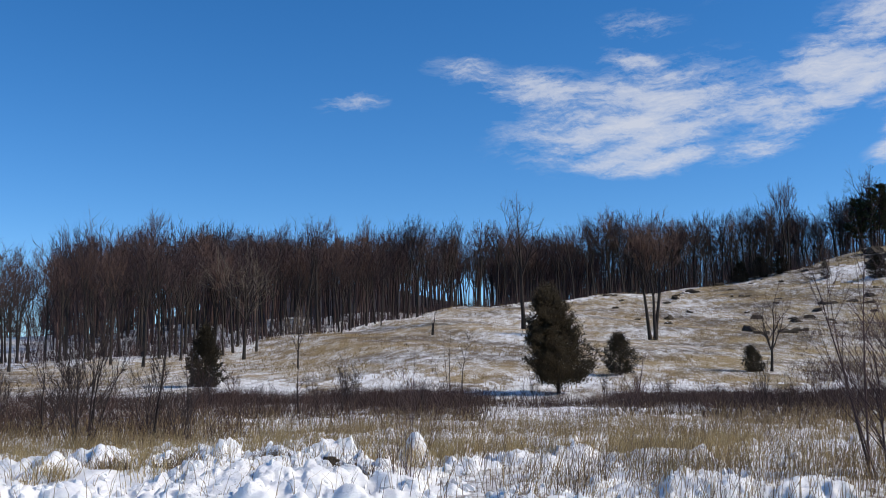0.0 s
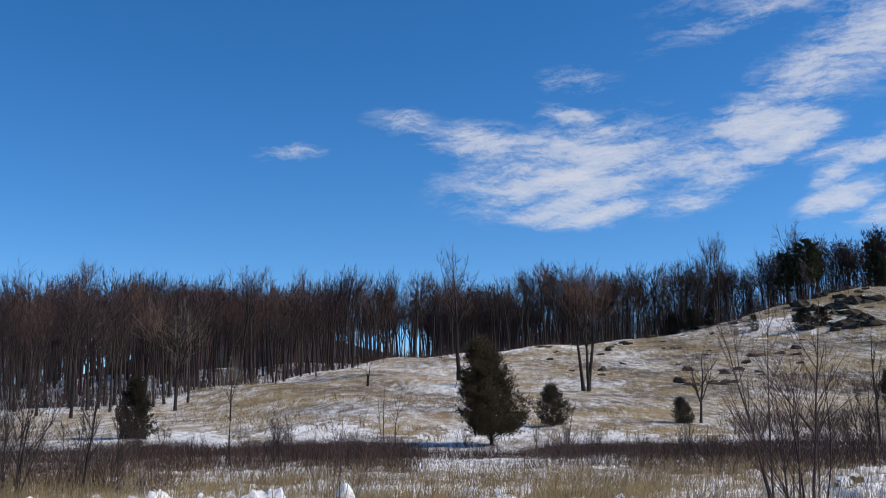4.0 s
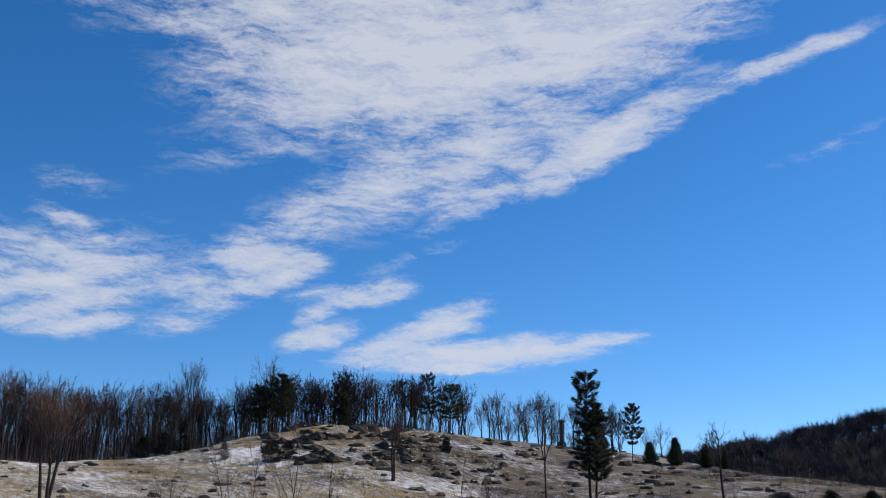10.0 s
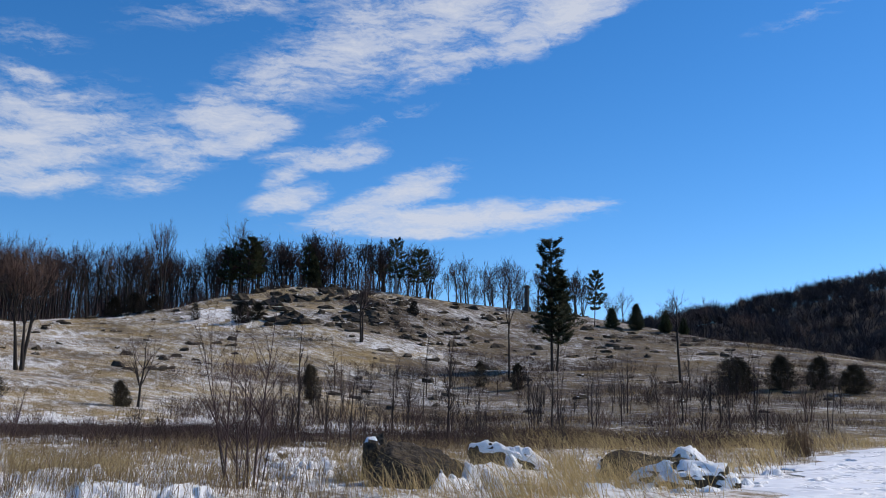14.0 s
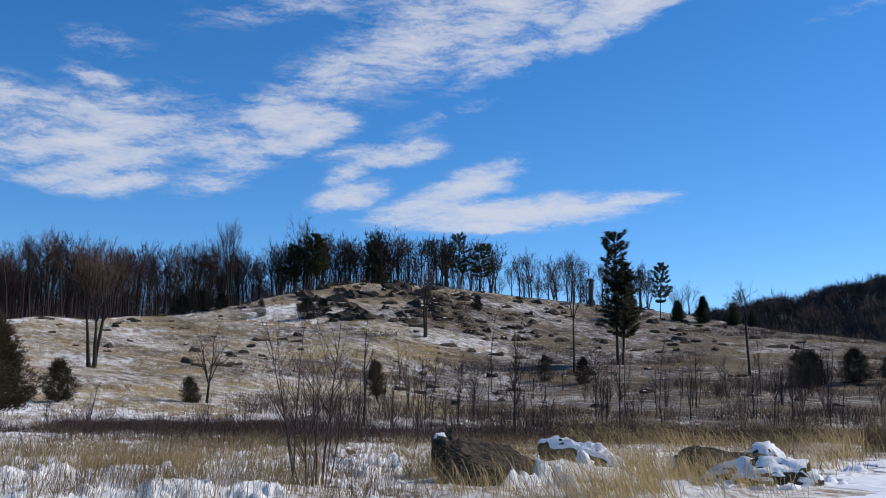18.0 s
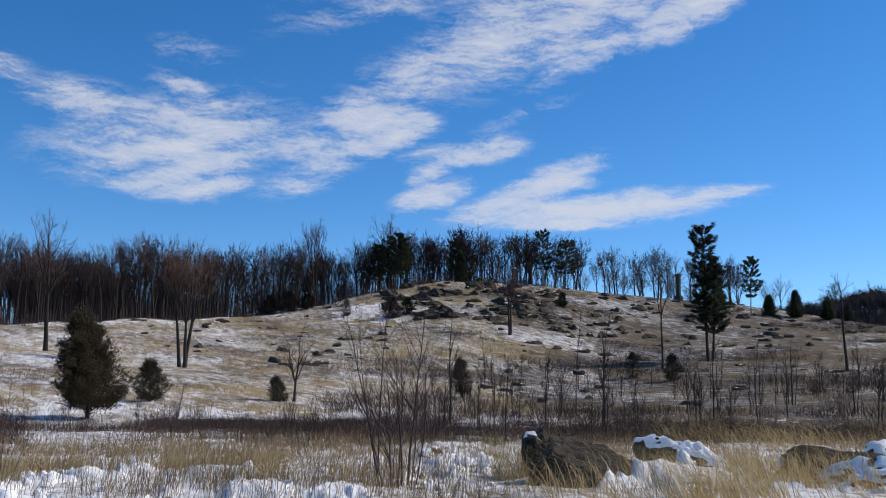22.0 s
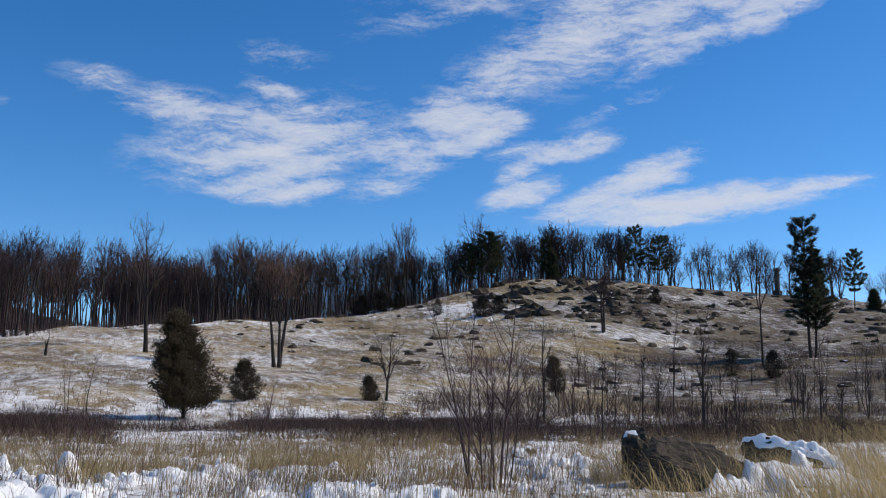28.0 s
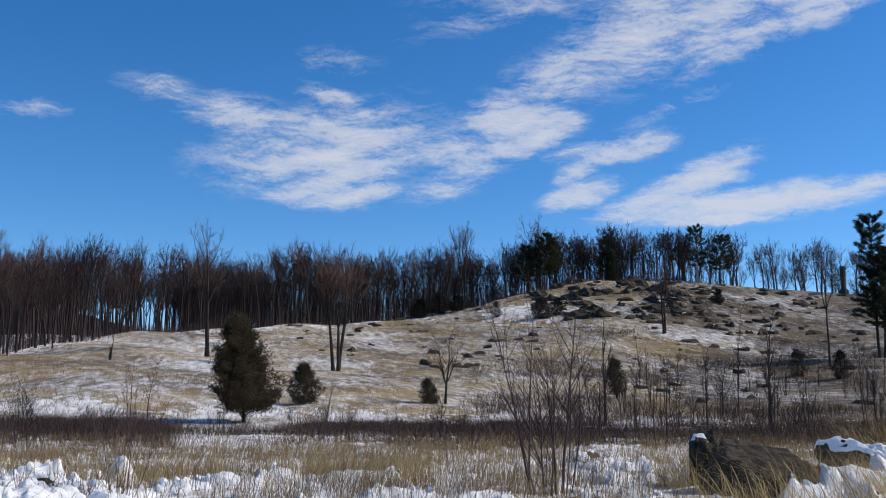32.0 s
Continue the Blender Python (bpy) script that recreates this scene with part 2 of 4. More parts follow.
def thing(name, label, category, group="", kind=""):
    return tagged(new(name), label, category, group, kind)


def place(ob, x, y, turn=0.0, size=(1, 1, 1), sink=0.08, lean=(0, 0)):
    ob.matrix_basis = pose(x, y, float(ground(x, y)) - sink, lean[0], lean[1], turn) @ Matrix.Diagonal((*size, 1))
    return ob


def copied(ob, x, y, turn=0.0, size=(1, 1, 1), sink=0.08, lean=(0, 0)):
    c = copy_thing(ob, Matrix.Identity(4))
    return place(c, x, y, turn, size, sink, lean)


# ---- ground ----
def land():
    turns = np.r_[np.arange(-180, -42, 3.0), np.arange(-42, 66, 0.3), np.arange(66, 180, 3.0)]
    far = [0.8]
    while far[-1] < 4600:
        far.append(far[-1] * (1.016 if far[-1] < 9 else 1.008 if far[-1] < 24 else 1.016 if far[-1] < 420 else 1.07))
    far = np.array(far)
    t, r = np.meshgrid(np.radians(turns), far)
    x, y = r * np.sin(t), r * np.cos(t)
    z = ground(x, y)
    rough = smooth(9, 14, r) * (1 - smooth(60, 110, r)) * smooth(0.0, 1.5, (x - 12.9) * -0.609 + (y - 11.4) * 0.793)
    z += rough * (0.035 * np.sin(x * 3.1 + np.sin(y * 2.3) * 2) * np.sin(y * 2.7 + 1) + 0.05 * np.sin(x * 1.3 + y * 0.7) * np.sin(y * 1.1 - x * 0.4))
    n = len(turns)
    verts = np.c_[x.ravel(), y.ravel(), z.ravel()]
    i, j = np.meshgrid(np.arange(len(far) - 1), np.arange(n), indexing="ij")
    a, b = i * n + j, i * n + (j + 1) % n
    faces = np.stack([a, a + n, b + n, b], -1).reshape(-1, 4)
    k = len(verts)
    verts = np.r_[verts, [[0, 0, float(ground(0, 0))]]]
    me = bulk("ground", verts, faces.tolist() + [(k, s, (s + 1) % n) for s in range(n)], MEADOW, False)
    for m in (HILL, WOODS, FARWOODS, SNOW, DRIFT, SLOPE_BRUSH, HILL_WHITE):
        me.materials.append(m)
    rows = np.array(SLOPE)
    tm, rm = np.degrees(t[i, j]).ravel(), r[i, j].ravel()
    ragged = np.random.default_rng(3)
    tm, rm = tm + ragged.normal(0, 0.35, len(tm)), rm * (1 + ragged.normal(0, 0.016, len(rm)))
    crest = np.interp(tm, rows[:, 0], rows[:, 2])
    edge = crest - 6 + 5 * np.sin(tm * 2.1) + np.where(tm > 14, 16, 0)
    kind = np.where(rm > 420, 3, np.where(rm > edge, 2, np.where(rm > 66 + 5 * np.sin(tm * 0.7) + 3 * np.sin(tm * 2.3), 1, 0)))
    kind = np.where((kind == 1) & (tm + 3 * np.sin(rm * 0.06) + 2 * np.sin(rm * 0.15) > 25), 6, kind)
    kind = np.where((kind == 1) & (tm + ragged.normal(0, 3.0, len(tm)) < 9) & (rm < 190), 7, kind)
    lie = 67 + 3 * np.sin(tm * 0.55) + 2 * np.sin(tm * 1.7)
    kind = np.where((np.abs(rm - lie) < 4 + 3.5 * np.sin(tm * 0.8 + 1)) & (tm > -20) & (tm < 34), 5, kind)
    kind = np.where(((tm - 16.6) / 2.6) ** 2 + ((rm - 222) / 15) ** 2 < 0.75 + 0.4 * np.sin(tm * 5 + rm * 0.3), 5, kind)
    kind = np.where(rm + 3 * np.sin(tm * 0.9) < 23, 5, kind)
    me.polygons.foreach_set("material_index", np.r_[kind, np.zeros(n)].astype(np.int32))
    return tagged(new("ground", me), "snow-dusted meadow rising to a grassy rocky hillside", "ground", kind="structure")


land()


# ---- clouds: thin sheets far behind the hill ----
def clouds():
    us, vs = np.arange(-30, 80.1, 1.0), np.arange(5, 50.1, 1.0)
    u, v = np.meshgrid(us, vs)
    far = 4200.0
    a, e = np.radians(u), np.radians(v)
    verts = np.c_[(far * np.sin(a) * np.cos(e)).ravel(), (far * np.cos(a) * np.cos(e)).ravel(), (far * np.sin(e)).ravel()]
    n = len(us)
    i, j = np.meshgrid(np.arange(len(vs) - 1), np.arange(n - 1), indexing="ij")
    q = i * n + j
    faces = np.stack([q, q + 1, q + n + 1, q + n], -1).reshape(-1, 4)
    m = bpy.data.materials.new("thin_white_cloud")
    m.use_nodes = True
    nn, l = m.node_tree.nodes, m.node_tree.links
    nn.remove(nn["Principled BSDF"])
    uv = nn.new("ShaderNodeUVMap").outputs[0]
    warp = nn.new("ShaderNodeTexNoise")
    warp.inputs["Scale"].default_value, warp.inputs["Detail"].default_value = 0.35, 5
    l.new(uv, warp.inputs["Vector"])
    shift = nn.new("ShaderNodeVectorMath")
    shift.operation = "MULTIPLY_ADD"
    l.new(warp.outputs["Color"], shift.inputs[0])
    shift.inputs[1].default_value, shift.inputs[2].default_value = (2.0, 1.0, 0), (-1.0, -0.5, 0)
    moved = nn.new("ShaderNodeVectorMath")
    l.new(uv, moved.inputs[0])
    l.new(shift.outputs[0], moved.inputs[1])
    total = None
    for cu, cv, la, lb, turn, weight in LEFT_CLOUD + MIDDLE_CLOUD + LOW_CLOUD + CLOUD_BAND + HIGH_CLOUD + WISPS:
        mp = nn.new("ShaderNodeMapping")
        mp.vector_type = "TEXTURE"
        mp.inputs["Location"].default_value, mp.inputs["Rotation"].default_value, mp.inputs["Scale"].default_value = (cu, cv, 0), (0, 0, radians(turn)), (la * 1.5, lb * 2.0, 1)
        l.new(moved.outputs[0], mp.inputs["Vector"])
        ln = nn.new("ShaderNodeVectorMath")
        ln.operation = "LENGTH"
        l.new(mp.outputs[0], ln.inputs[0])
        w = maths(nn, l, "MULTIPLY", maths(nn, l, "SUBTRACT", 1.0, maths(nn, l, "POWER", ln.outputs["Value"], 1.25), True), weight)
        total = w if total is None else maths(nn, l, "MAXIMUM", total, w)

    def streaks(turn, scale, stretch, detail):
        mp = nn.new("ShaderNodeMapping")
        mp.inputs["Rotation"].default_value, mp.inputs["Scale"].default_value = (0, 0, radians(-turn)), (1, stretch, 1)
        l.new(moved.outputs[0], mp.inputs["Vector"])
        return maths(nn, l, "SUBTRACT", noise_node(nn, l, scale, detail, 0.58, None, mp.outputs[0]), 0.5)

    grain = maths(nn, l, "ADD", maths(nn, l, "MULTIPLY", streaks(16, 0.24, 4.0, 6), 1.7), maths(nn, l, "ADD", maths(nn, l, "MULTIPLY", streaks(26, 1.0, 3.4, 4), 0.7), maths(nn, l, "MULTIPLY", streaks(20, 3.4, 2.2, 3), 0.4)))
    dens = ramp(nn, l, maths(nn, l, "ADD", total, grain), [(0.06, (0, 0, 0)), (0.3, (0.26, 0.26, 0.26)), (0.58, (0.72, 0.72, 0.72)), (0.95, (1, 1, 1))])
    dens = maths(nn, l, "MULTIPLY", dens, maths(nn, l, "MULTIPLY", total, 3.0, True))
    em, tr, mix = nn.new("ShaderNodeEmission"), nn.new("ShaderNodeBsdfTransparent"), nn.new("ShaderNodeMixShader")
    em.inputs["Color"].default_value, em.inputs["Strength"].default_value = (0.86, 0.89, 0.98, 1), 0.95
    l.new(maths(nn, l, "MULTIPLY", dens, 0.84), mix.inputs[0])
    l.new(tr.outputs[0], mix.inputs[1])
    l.new(em.outputs[0], mix.inputs[2])
    l.new(mix.outputs[0], nn["Material Output"].inputs["Surface"])
    me = bulk("clouds", verts, faces, m, False)
    layer = me.uv_layers.new(name="angles")
    flat_u, flat_v = u.ravel(), v.ravel()
    loops = np.empty(len(me.loops), np.int32)
    me.loops.foreach_get("vertex_index", loops)
    layer.data.foreach_set("uv", np.c_[flat_u[loops], flat_v[loops]].ravel())
    return tagged(new("clouds", me), "thin white streaked clouds in a blue sky", "clouds", kind="structure")


# bearing, height, half length, half breadth (degrees), slant, strength
LEFT_CLOUD = [(5.5, 14.6, 6.2, 1.7, 10, 0.62), (6.0, 14.3, 5.4, 0.75, 17, 0.88), (6.7, 13.0, 4.2, 0.6, 14, 0.88), (7.2, 12.0, 3.0, 0.45, 8, 0.8),
              (0.6, 16.1, 3.2, 0.8, -8, 0.6), (6.0, 17.4, 2.2, 0.5, -10, 0.55), (-3.6, 17.3, 2.0, 0.5, -6, 0.5)]
MIDDLE_CLOUD = [(16.9, 16.2, 2.7, 0.9, -3, 0.95), (18.4, 15.4, 2.0, 0.5, 15, 0.85), (15.0, 14.0, 4.4, 0.6, 20, 0.62), (13.0, 14.8, 3.2, 1.2, 12, 0.4),
                (12.8, 12.4, 2.4, 0.45, 12, 0.6), (22.3, 14.5, 3.5, 0.5, 6, 0.68), (20.2, 13.4, 1.6, 0.5, 40, 0.6)]
LOW_CLOUD = [(20.3, 11.9, 2.2, 0.55, 20, 0.82), (29.5, 11.1, 7.0, 0.65, 4, 1.0), (26.8, 12.5, 3.2, 0.7, 20, 0.9), (35.8, 11.7, 3.0, 0.3, 8, 0.8), (28.3, 10.5, 3.6, 0.4, 0, 0.85), (24.0, 11.3, 3.0, 0.5, 10, 0.8)]
CLOUD_BAND = [(19.5, 18.6, 4.6, 1.2, 25, 0.56), (24.5, 21.0, 5.5, 1.7, 20, 0.62), (30.0, 22.6, 7.0, 1.9, 18, 0.72), (31.0, 20.2, 5.5, 0.55, 22, 0.55), (37.0, 22.8, 6.5, 0.9, 24, 0.92),
              (47.0, 26.0, 5.4, 0.4, 12, 0.72), (25.6, 16.5, 2.8, 0.35, 20, 0.38)]
HIGH_CLOUD = [(26.0, 27.6, 12.0, 2.8, 6, 1.1), (20.5, 25.2, 6.0, 1.5, 4, 0.8), (35.0, 28.3, 11.0, 2.2, 12, 1.0), (15.5, 28.4, 4.0, 1.3, -3, 0.45), (25.0, 31.8, 16.0, 2.8, 5, 1.0)]
WISPS = [(11.5, 15.2, 3.0, 1.0, 10, 0.34), (23.5, 18.6, 4.0, 0.9, 20, 0.32), (21.0, 24.0, 8.0, 1.6, 8, 0.4), (16.0, 22.0, 5.0, 0.6, 12, 0.34), (-10.5, 15.6, 1.7, 0.4, 4, 0.55), (6.2, 19.4, 2.2, 0.5, 0, 0.38), (50.0, 21.5, 3.0, 0.3, 15, 0.28)]
clouds()


# ---- plants ----
def bent(rng, start, d, length, steps, up, wobble):
    """A limb's line: it starts in direction d and bends by up towards the sky."""
    pts, p = [start.copy()], start.copy()
    for _ in range(steps):
        d = (d + Vector((rng.gauss(0, wobble), rng.gauss(0, wobble), up + rng.gauss(0, wobble)))).normalized()
        p = p + d * (length / steps)
        pts.append(p)
    return pts


def grow(rng, wood, crown, p, d, length, r, level, last, open_, rise, twigs, twig_size):
    """One limb and all that forks from it, in a tree of unit height; the last forks carry slivers of twigs."""
    steps = 5 if level == 0 else 3 if level < 3 else 2
    line = bent(rng, p, d, length, steps, rise * (0.2 if level == 0 else 1), 0.035 + 0.03 * level)
    tip = r * (0.72 if level == 0 else 0.62)
    (wood if level < 3 else crown).tube(line, [(r + (tip - r) * i / steps) * (1.3 if level == 0 and i == 0 else 1) for i in range(steps + 1)], 7 if level == 0 else 4 if level < 3 else 3)
    if level == last:
        for _ in range(twigs):
            h = rng.uniform(0.1, 1.0) * steps
            j = min(int(h), steps - 1)
            c = line[j].lerp(line[j + 1], h - j)
            v = (d + Vector((rng.gauss(0, 0.5), rng.gauss(0, 0.5), rng.gauss(0.2, 0.4)))).normalized()
            crown.blade(c, c + v * length * rng.uniform(0.5, 1.0), 0.02 * twig_size)
        return
    turn = rng.random() * 6.283
    for k in range(4 if level < 2 else 3):
        f = 1.0 if k == 0 else rng.uniform(0.8, 0.99) if level == 0 else rng.uniform(0.4, 0.98)
        j = min(int(f * steps), steps - 1)
        at = line[j].lerp(line[j + 1], f * steps - j)
        way = (line[j + 1] - line[j]).normalized()
        u = way.orthogonal().normalized()
        w = way.cross(u)
        a, e = turn + k * 2.2 + rng.gauss(0, 0.3), radians(rng.uniform(4, 16) if k == 0 else open_ * rng.uniform(0.7, 1.35))
        out = way * math.cos(e) + (u * math.cos(a) + w * math.sin(a)) * math.sin(e)
        reach = length * rng.uniform(0.66, 0.82) * (1 if k == 0 else rng.uniform(0.75, 1.0)) if level else (1 - length) * rng.uniform(0.34, 0.42)
        grow(rng, wood, crown, at, out, reach, max(tip * (0.92 if k == 0 else 0.7), 0.0009), level + 1, last, open_, rise, twigs, twig_size)


def bare_tree(name, label, category, height, width, seed, low=0.35, twigs=5, girth=1.0, lean=0.02, stems=1, twig_mat=None, rise=0.1, twig_size=1.0, group="", fork=30, base=1.0, last=4):
    """A leafless tree: a tapered trunk (or several stems) that forks again and again into a domed crown of twigs."""
    rng = random.Random(seed)
    wood, crown = Geo(), Geo()
    for s in range(stems):
        a = 2 * math.pi * (s + rng.random() * 0.4) / stems
        spread = 0.0 if stems == 1 else rng.uniform(0.06, 0.13)
        one, two = Geo(), Geo()
        d = Vector((math.cos(a) * spread + rng.gauss(0, lean), math.sin(a) * spread + rng.gauss(0, lean), 1)).normalized()
        r0 = (0.011 + 0.03 / height) * girth / (1 if stems == 1 else 1.3)
        grow(rng, one, two, Vector((0, 0, 0)), d, low * rng.uniform(0.9, 1.1), r0, 0, last, fork, rise, twigs, twig_size / height)
        tall = height * (1 if s == 0 else rng.uniform(0.8, 0.97)) / sorted(v.z for v in two.v)[int(len(two.v) * 0.97)]
        mid = low * 0.5
        reach = sorted(math.hypot(v.x - d.x * v.z, v.y - d.y * v.z) for v in two.v)[int(len(two.v) * 0.95)]
        wide = width * 0.5 / max(reach, 1e-3)
        foot = Vector((math.cos(a), math.sin(a), 0)) * 0.12 * base if stems > 1 else Vector((0, 0, 0))
        for geo, dest in ((one, wood), (two, crown)):
            k = len(dest.v)
            for v in geo.v:
                q = min(1.0, max(0.0, (v.z - mid) / (low - mid)))
                m = height + (wide - height) * q
                dest.v.append(Vector(((v.x - d.x * v.z) * m + d.x * v.z * height, (v.y - d.y * v.z) * m + d.y * v.z * height, v.z * tall)) + foot)
            dest.f += [tuple(i + k for i in f) for f in geo.f]
    t = thing(name, label, category, group)
    part("trunk", wood, BARK, t)
    part("crown", crown, twig_mat or TWIG, t)
    return t


def sapling(name, label, height, width, seed, stems=5, mat=None, group="", branches=5, twigs=3, rad=0.013, splay=0.5, foot=0.07):
    """A leafless shrub: thin stems that rise from the ground, each with side branches that sweep upwards and carry twigs."""
    rng = random.Random(seed)
    wood, crown = Geo(), Geo()
    for s in range(stems):
        a = s * 2.4 + rng.random()
        k = rng.uniform(0.03, splay) if s else 0.03
        d = Vector((math.cos(a) * k, math.sin(a) * k, 1)).normalized()
        tall = height * rng.uniform(0.55, 1.0) if s else height
        line = bent(rng, Vector((math.cos(a), math.sin(a), 0)) * foot * width * rng.uniform(0.3, 1.3), d, tall, 6, 0.05, 0.05)
        r = rad * (0.6 + height * 0.14) * rng.uniform(0.4, 0.85) * (1.9 if s == 0 else 1)
        wood.tube(line, [r * (1 - i / 6.6) for i in range(7)], 5)
        for b in range(branches):
            g = rng.uniform(0.2, 0.95) * 6
            i = min(int(g), 5)
            p = line[i].lerp(line[i + 1], g - i)
            e = rng.random() * 6.28
            side = (d + Vector((math.cos(e), math.sin(e), 0)) * rng.uniform(0.4, 0.95)).normalized()
            bl = (height * 0.16 + width * 0.16) * rng.uniform(0.6, 1.5) * (1.15 - g / 9)
            br = bent(rng, p, side, bl, 3, 0.10, 0.07)
            r1 = r * 0.55 * (1 - g / 8)
            crown.tube(br, [r1, r1 * 0.8, r1 * 0.55, r1 * 0.2], 3)
            for _ in range(twigs):
                h = rng.uniform(0.5, 2.9)
                j = int(h)
                c = br[j].lerp(br[j + 1], h - j)
                v = (side + Vector((rng.gauss(0, 0.4), rng.gauss(0, 0.4), rng.gauss(0.3, 0.3)))).normalized()
                crown.blade(c, c + v * bl * rng.uniform(0.3, 0.7), max(r * 0.45, 0.006))
    t = thing(name, label, "shrub", group)
    part("stem", wood, mat if mat else BARK, t)
    part("crown", crown, mat or TWIG, t)
    return t


def cedar(name, label, height, width, seed, tufts=2400, mat=None, low=0.1, belly=0.35, group="", spiky=1.0, tip=0.0, lobe=0.0, taper=0.85):
    """A red cedar: a short trunk and ascending branches, each a ragged plume of needle sprays, with gaps between the plumes."""
    rng = random.Random(seed)
    wood, crown = Geo(), Geo()
    line = [Vector((tip * (i / 6) ** 2, 0, height * 0.96 * i / 6)) for i in range(7)]
    r = 0.017 * height + 0.025
    wood.tube(line, [r * (1 - i / 6.5) for i in range(7)], 7)
    plumes = 120
    for k in range(plumes):
        q = min(0.985, ((k + rng.random()) / plumes) ** 0.9)
        full = 0.62 + 0.38 * math.sin(math.pi / 2 * q / belly) if q < belly else ((1 - q) / (1 - belly)) ** taper
        a = k * 2.399 + rng.gauss(0, 0.3)
        full *= 1 + lobe * math.cos(a) * max(0.0, 1 - q * 2.2)
        reach = width * 0.5 * full * (rng.uniform(0.72, 1.0) if rng.random() < 0.8 else rng.uniform(1.0, 1.14)) * rng.choice((1, 1, 0.85, 0.6))
        z = (low + (1 - low) * q) * height
        end = Vector((tip * (z / height) ** 2 + math.cos(a) * reach, math.sin(a) * reach, z))
        drop = min(reach * rng.uniform(0.35, 0.75), z - 0.05 * height)
        foot = Vector((tip * ((z - drop) / height) ** 2, 0, max(z - drop, 0.05 * height)))
        crown.tube([foot, foot.lerp(end, 0.6)], [r * 0.2, r * 0.08], 3)
        out = (end - foot).normalized()
        fat = width * 0.055 * rng.uniform(0.7, 1.5)
        for _ in range(tufts // plumes):
            f = rng.uniform(0.25, 1.0) ** 0.7
            b = fat * (1.15 - 0.75 * max(0, f - 0.4) / 0.6)
            p = foot.lerp(end, f) + Vector((rng.gauss(0, b), rng.gauss(0, b), rng.gauss(0, b)))
            p.z = max(p.z, height * (low * rng.uniform(0.6, 1.5) + 0.01))
            size = (0.014 * height + 0.05) * rng.uniform(0.6, 1.3) * spiky
            for _ in range(3):
                v = (out * 0.9 + Vector((rng.gauss(0, 0.5), rng.gauss(0, 0.5), rng.gauss(0.35, 0.4)))).normalized()
                crown.blade(p, p + v * size, size * 0.3)
    t = thing(name, label, "evergreen tree", group)
    part("trunk", wood, BARK, t)
    part("crown", crown, mat or CEDAR, t, flat=True)
    return t


def pine(name, label, leaders, seed, whorls=15, per=6, tufts=16, group="", mat=None, gaps=0.14):
    """A white pine. Each leader: foot, lean, height, lowest limb, half breadth, and how the breadth goes from there to the top."""
    rng = random.Random(seed)
    wood, crown = Geo(), Geo()
    most = max(g[2] for g in leaders)
    for foot, lean, tall, low, broad, shape in leaders:
        line = bent(rng, Vector((foot, 0, 0)), Vector((lean, 0, 1)).normalized(), tall, 10, 0.0, 0.02)
        r = 0.010 * tall + 0.04
        wood.tube(line, [r * (1 - i / 10.6) for i in range(11)], 8)
        for w in range(whorls):
            f = low + (0.99 - low) * (w + 0.6 * rng.random()) / whorls
            q = (f - low) / (1 - low)
            reach = broad * float(np.interp(q, np.linspace(0, 1, len(shape)), shape))
            for b in range(per):
                if rng.random() < gaps:
                    continue
                g = f * 10
                i = min(int(g), 9)
                p = line[i].lerp(line[i + 1], g - i)
                a = b * 6.283 / per + w * 1.1 + rng.gauss(0, 0.25)
                length = reach * rng.uniform(0.5, 1.2)
                d = Vector((math.cos(a), math.sin(a), 0.05 + 1.0 * q * q)).normalized()
                limb = bent(rng, p, d, length, 4, 0.07, 0.05)
                wood.tube(limb, [r * 0.22, r * 0.18, r * 0.13, r * 0.08, r * 0.03], 4)
                for _ in range(tufts):
                    h = rng.uniform(0.25, 1.0) ** 0.6 * 4
                    j = min(int(h), 3)
                    c = limb[j].lerp(limb[j + 1], h - j) + Vector((rng.gauss(0, 0.10), rng.gauss(0, 0.10), rng.gauss(0.06, 0.07))) * (length * 0.5 + 0.4)
                    size = (0.022 * most + 0.14) * rng.uniform(0.7, 1.2)
                    for _ in range(4):
                        v = (d * 0.5 + Vector((rng.gauss(0, 0.7), rng.gauss(0, 0.7), rng.gauss(0.5, 0.5)))).normalized()
                        crown.blade(c, c + v * size, size * 0.24)
    t = thing(name, label, "pine tree", group)
    part("trunk", wood, BARK, t)
    part("crown", crown, mat or PINE, t, flat=True)
    return t


# ---- boulders ----
def boulder_mesh(seed, cuts=9, level=3, flatness=0.6, long=1.3, jag=1.0):
    rng = random.Random(seed)
    bm = bmesh.new()
    bmesh.ops.create_icosphere(bm, subdivisions=level, radius=1)
    planes = [(Vector((rng.gauss(0, 1), rng.gauss(0, 1), rng.gauss(0.2, 0.8))).normalized(), rng.uniform(0.55, 0.85)) for _ in range(cuts)]
    off = Vector((rng.random() * 50, rng.random() * 50, 0))
    for v in bm.verts:
        p = v.co.copy()
        for n, d in planes:
            over = p.dot(n) - d
            if over > 0:
                p -= n * over * 0.9
        p *= 1 + jag * 0.15 * noise.noise(p * 1.6 + off) + jag * 0.09 * noise.noise(p * 4.5 + off) + 0.05 * noise.noise(p * 11 + off)
        v.co = Vector((p.x * long, p.y, max(p.z * flatness, -0.25)))
    bm.normal_update()
    return bm


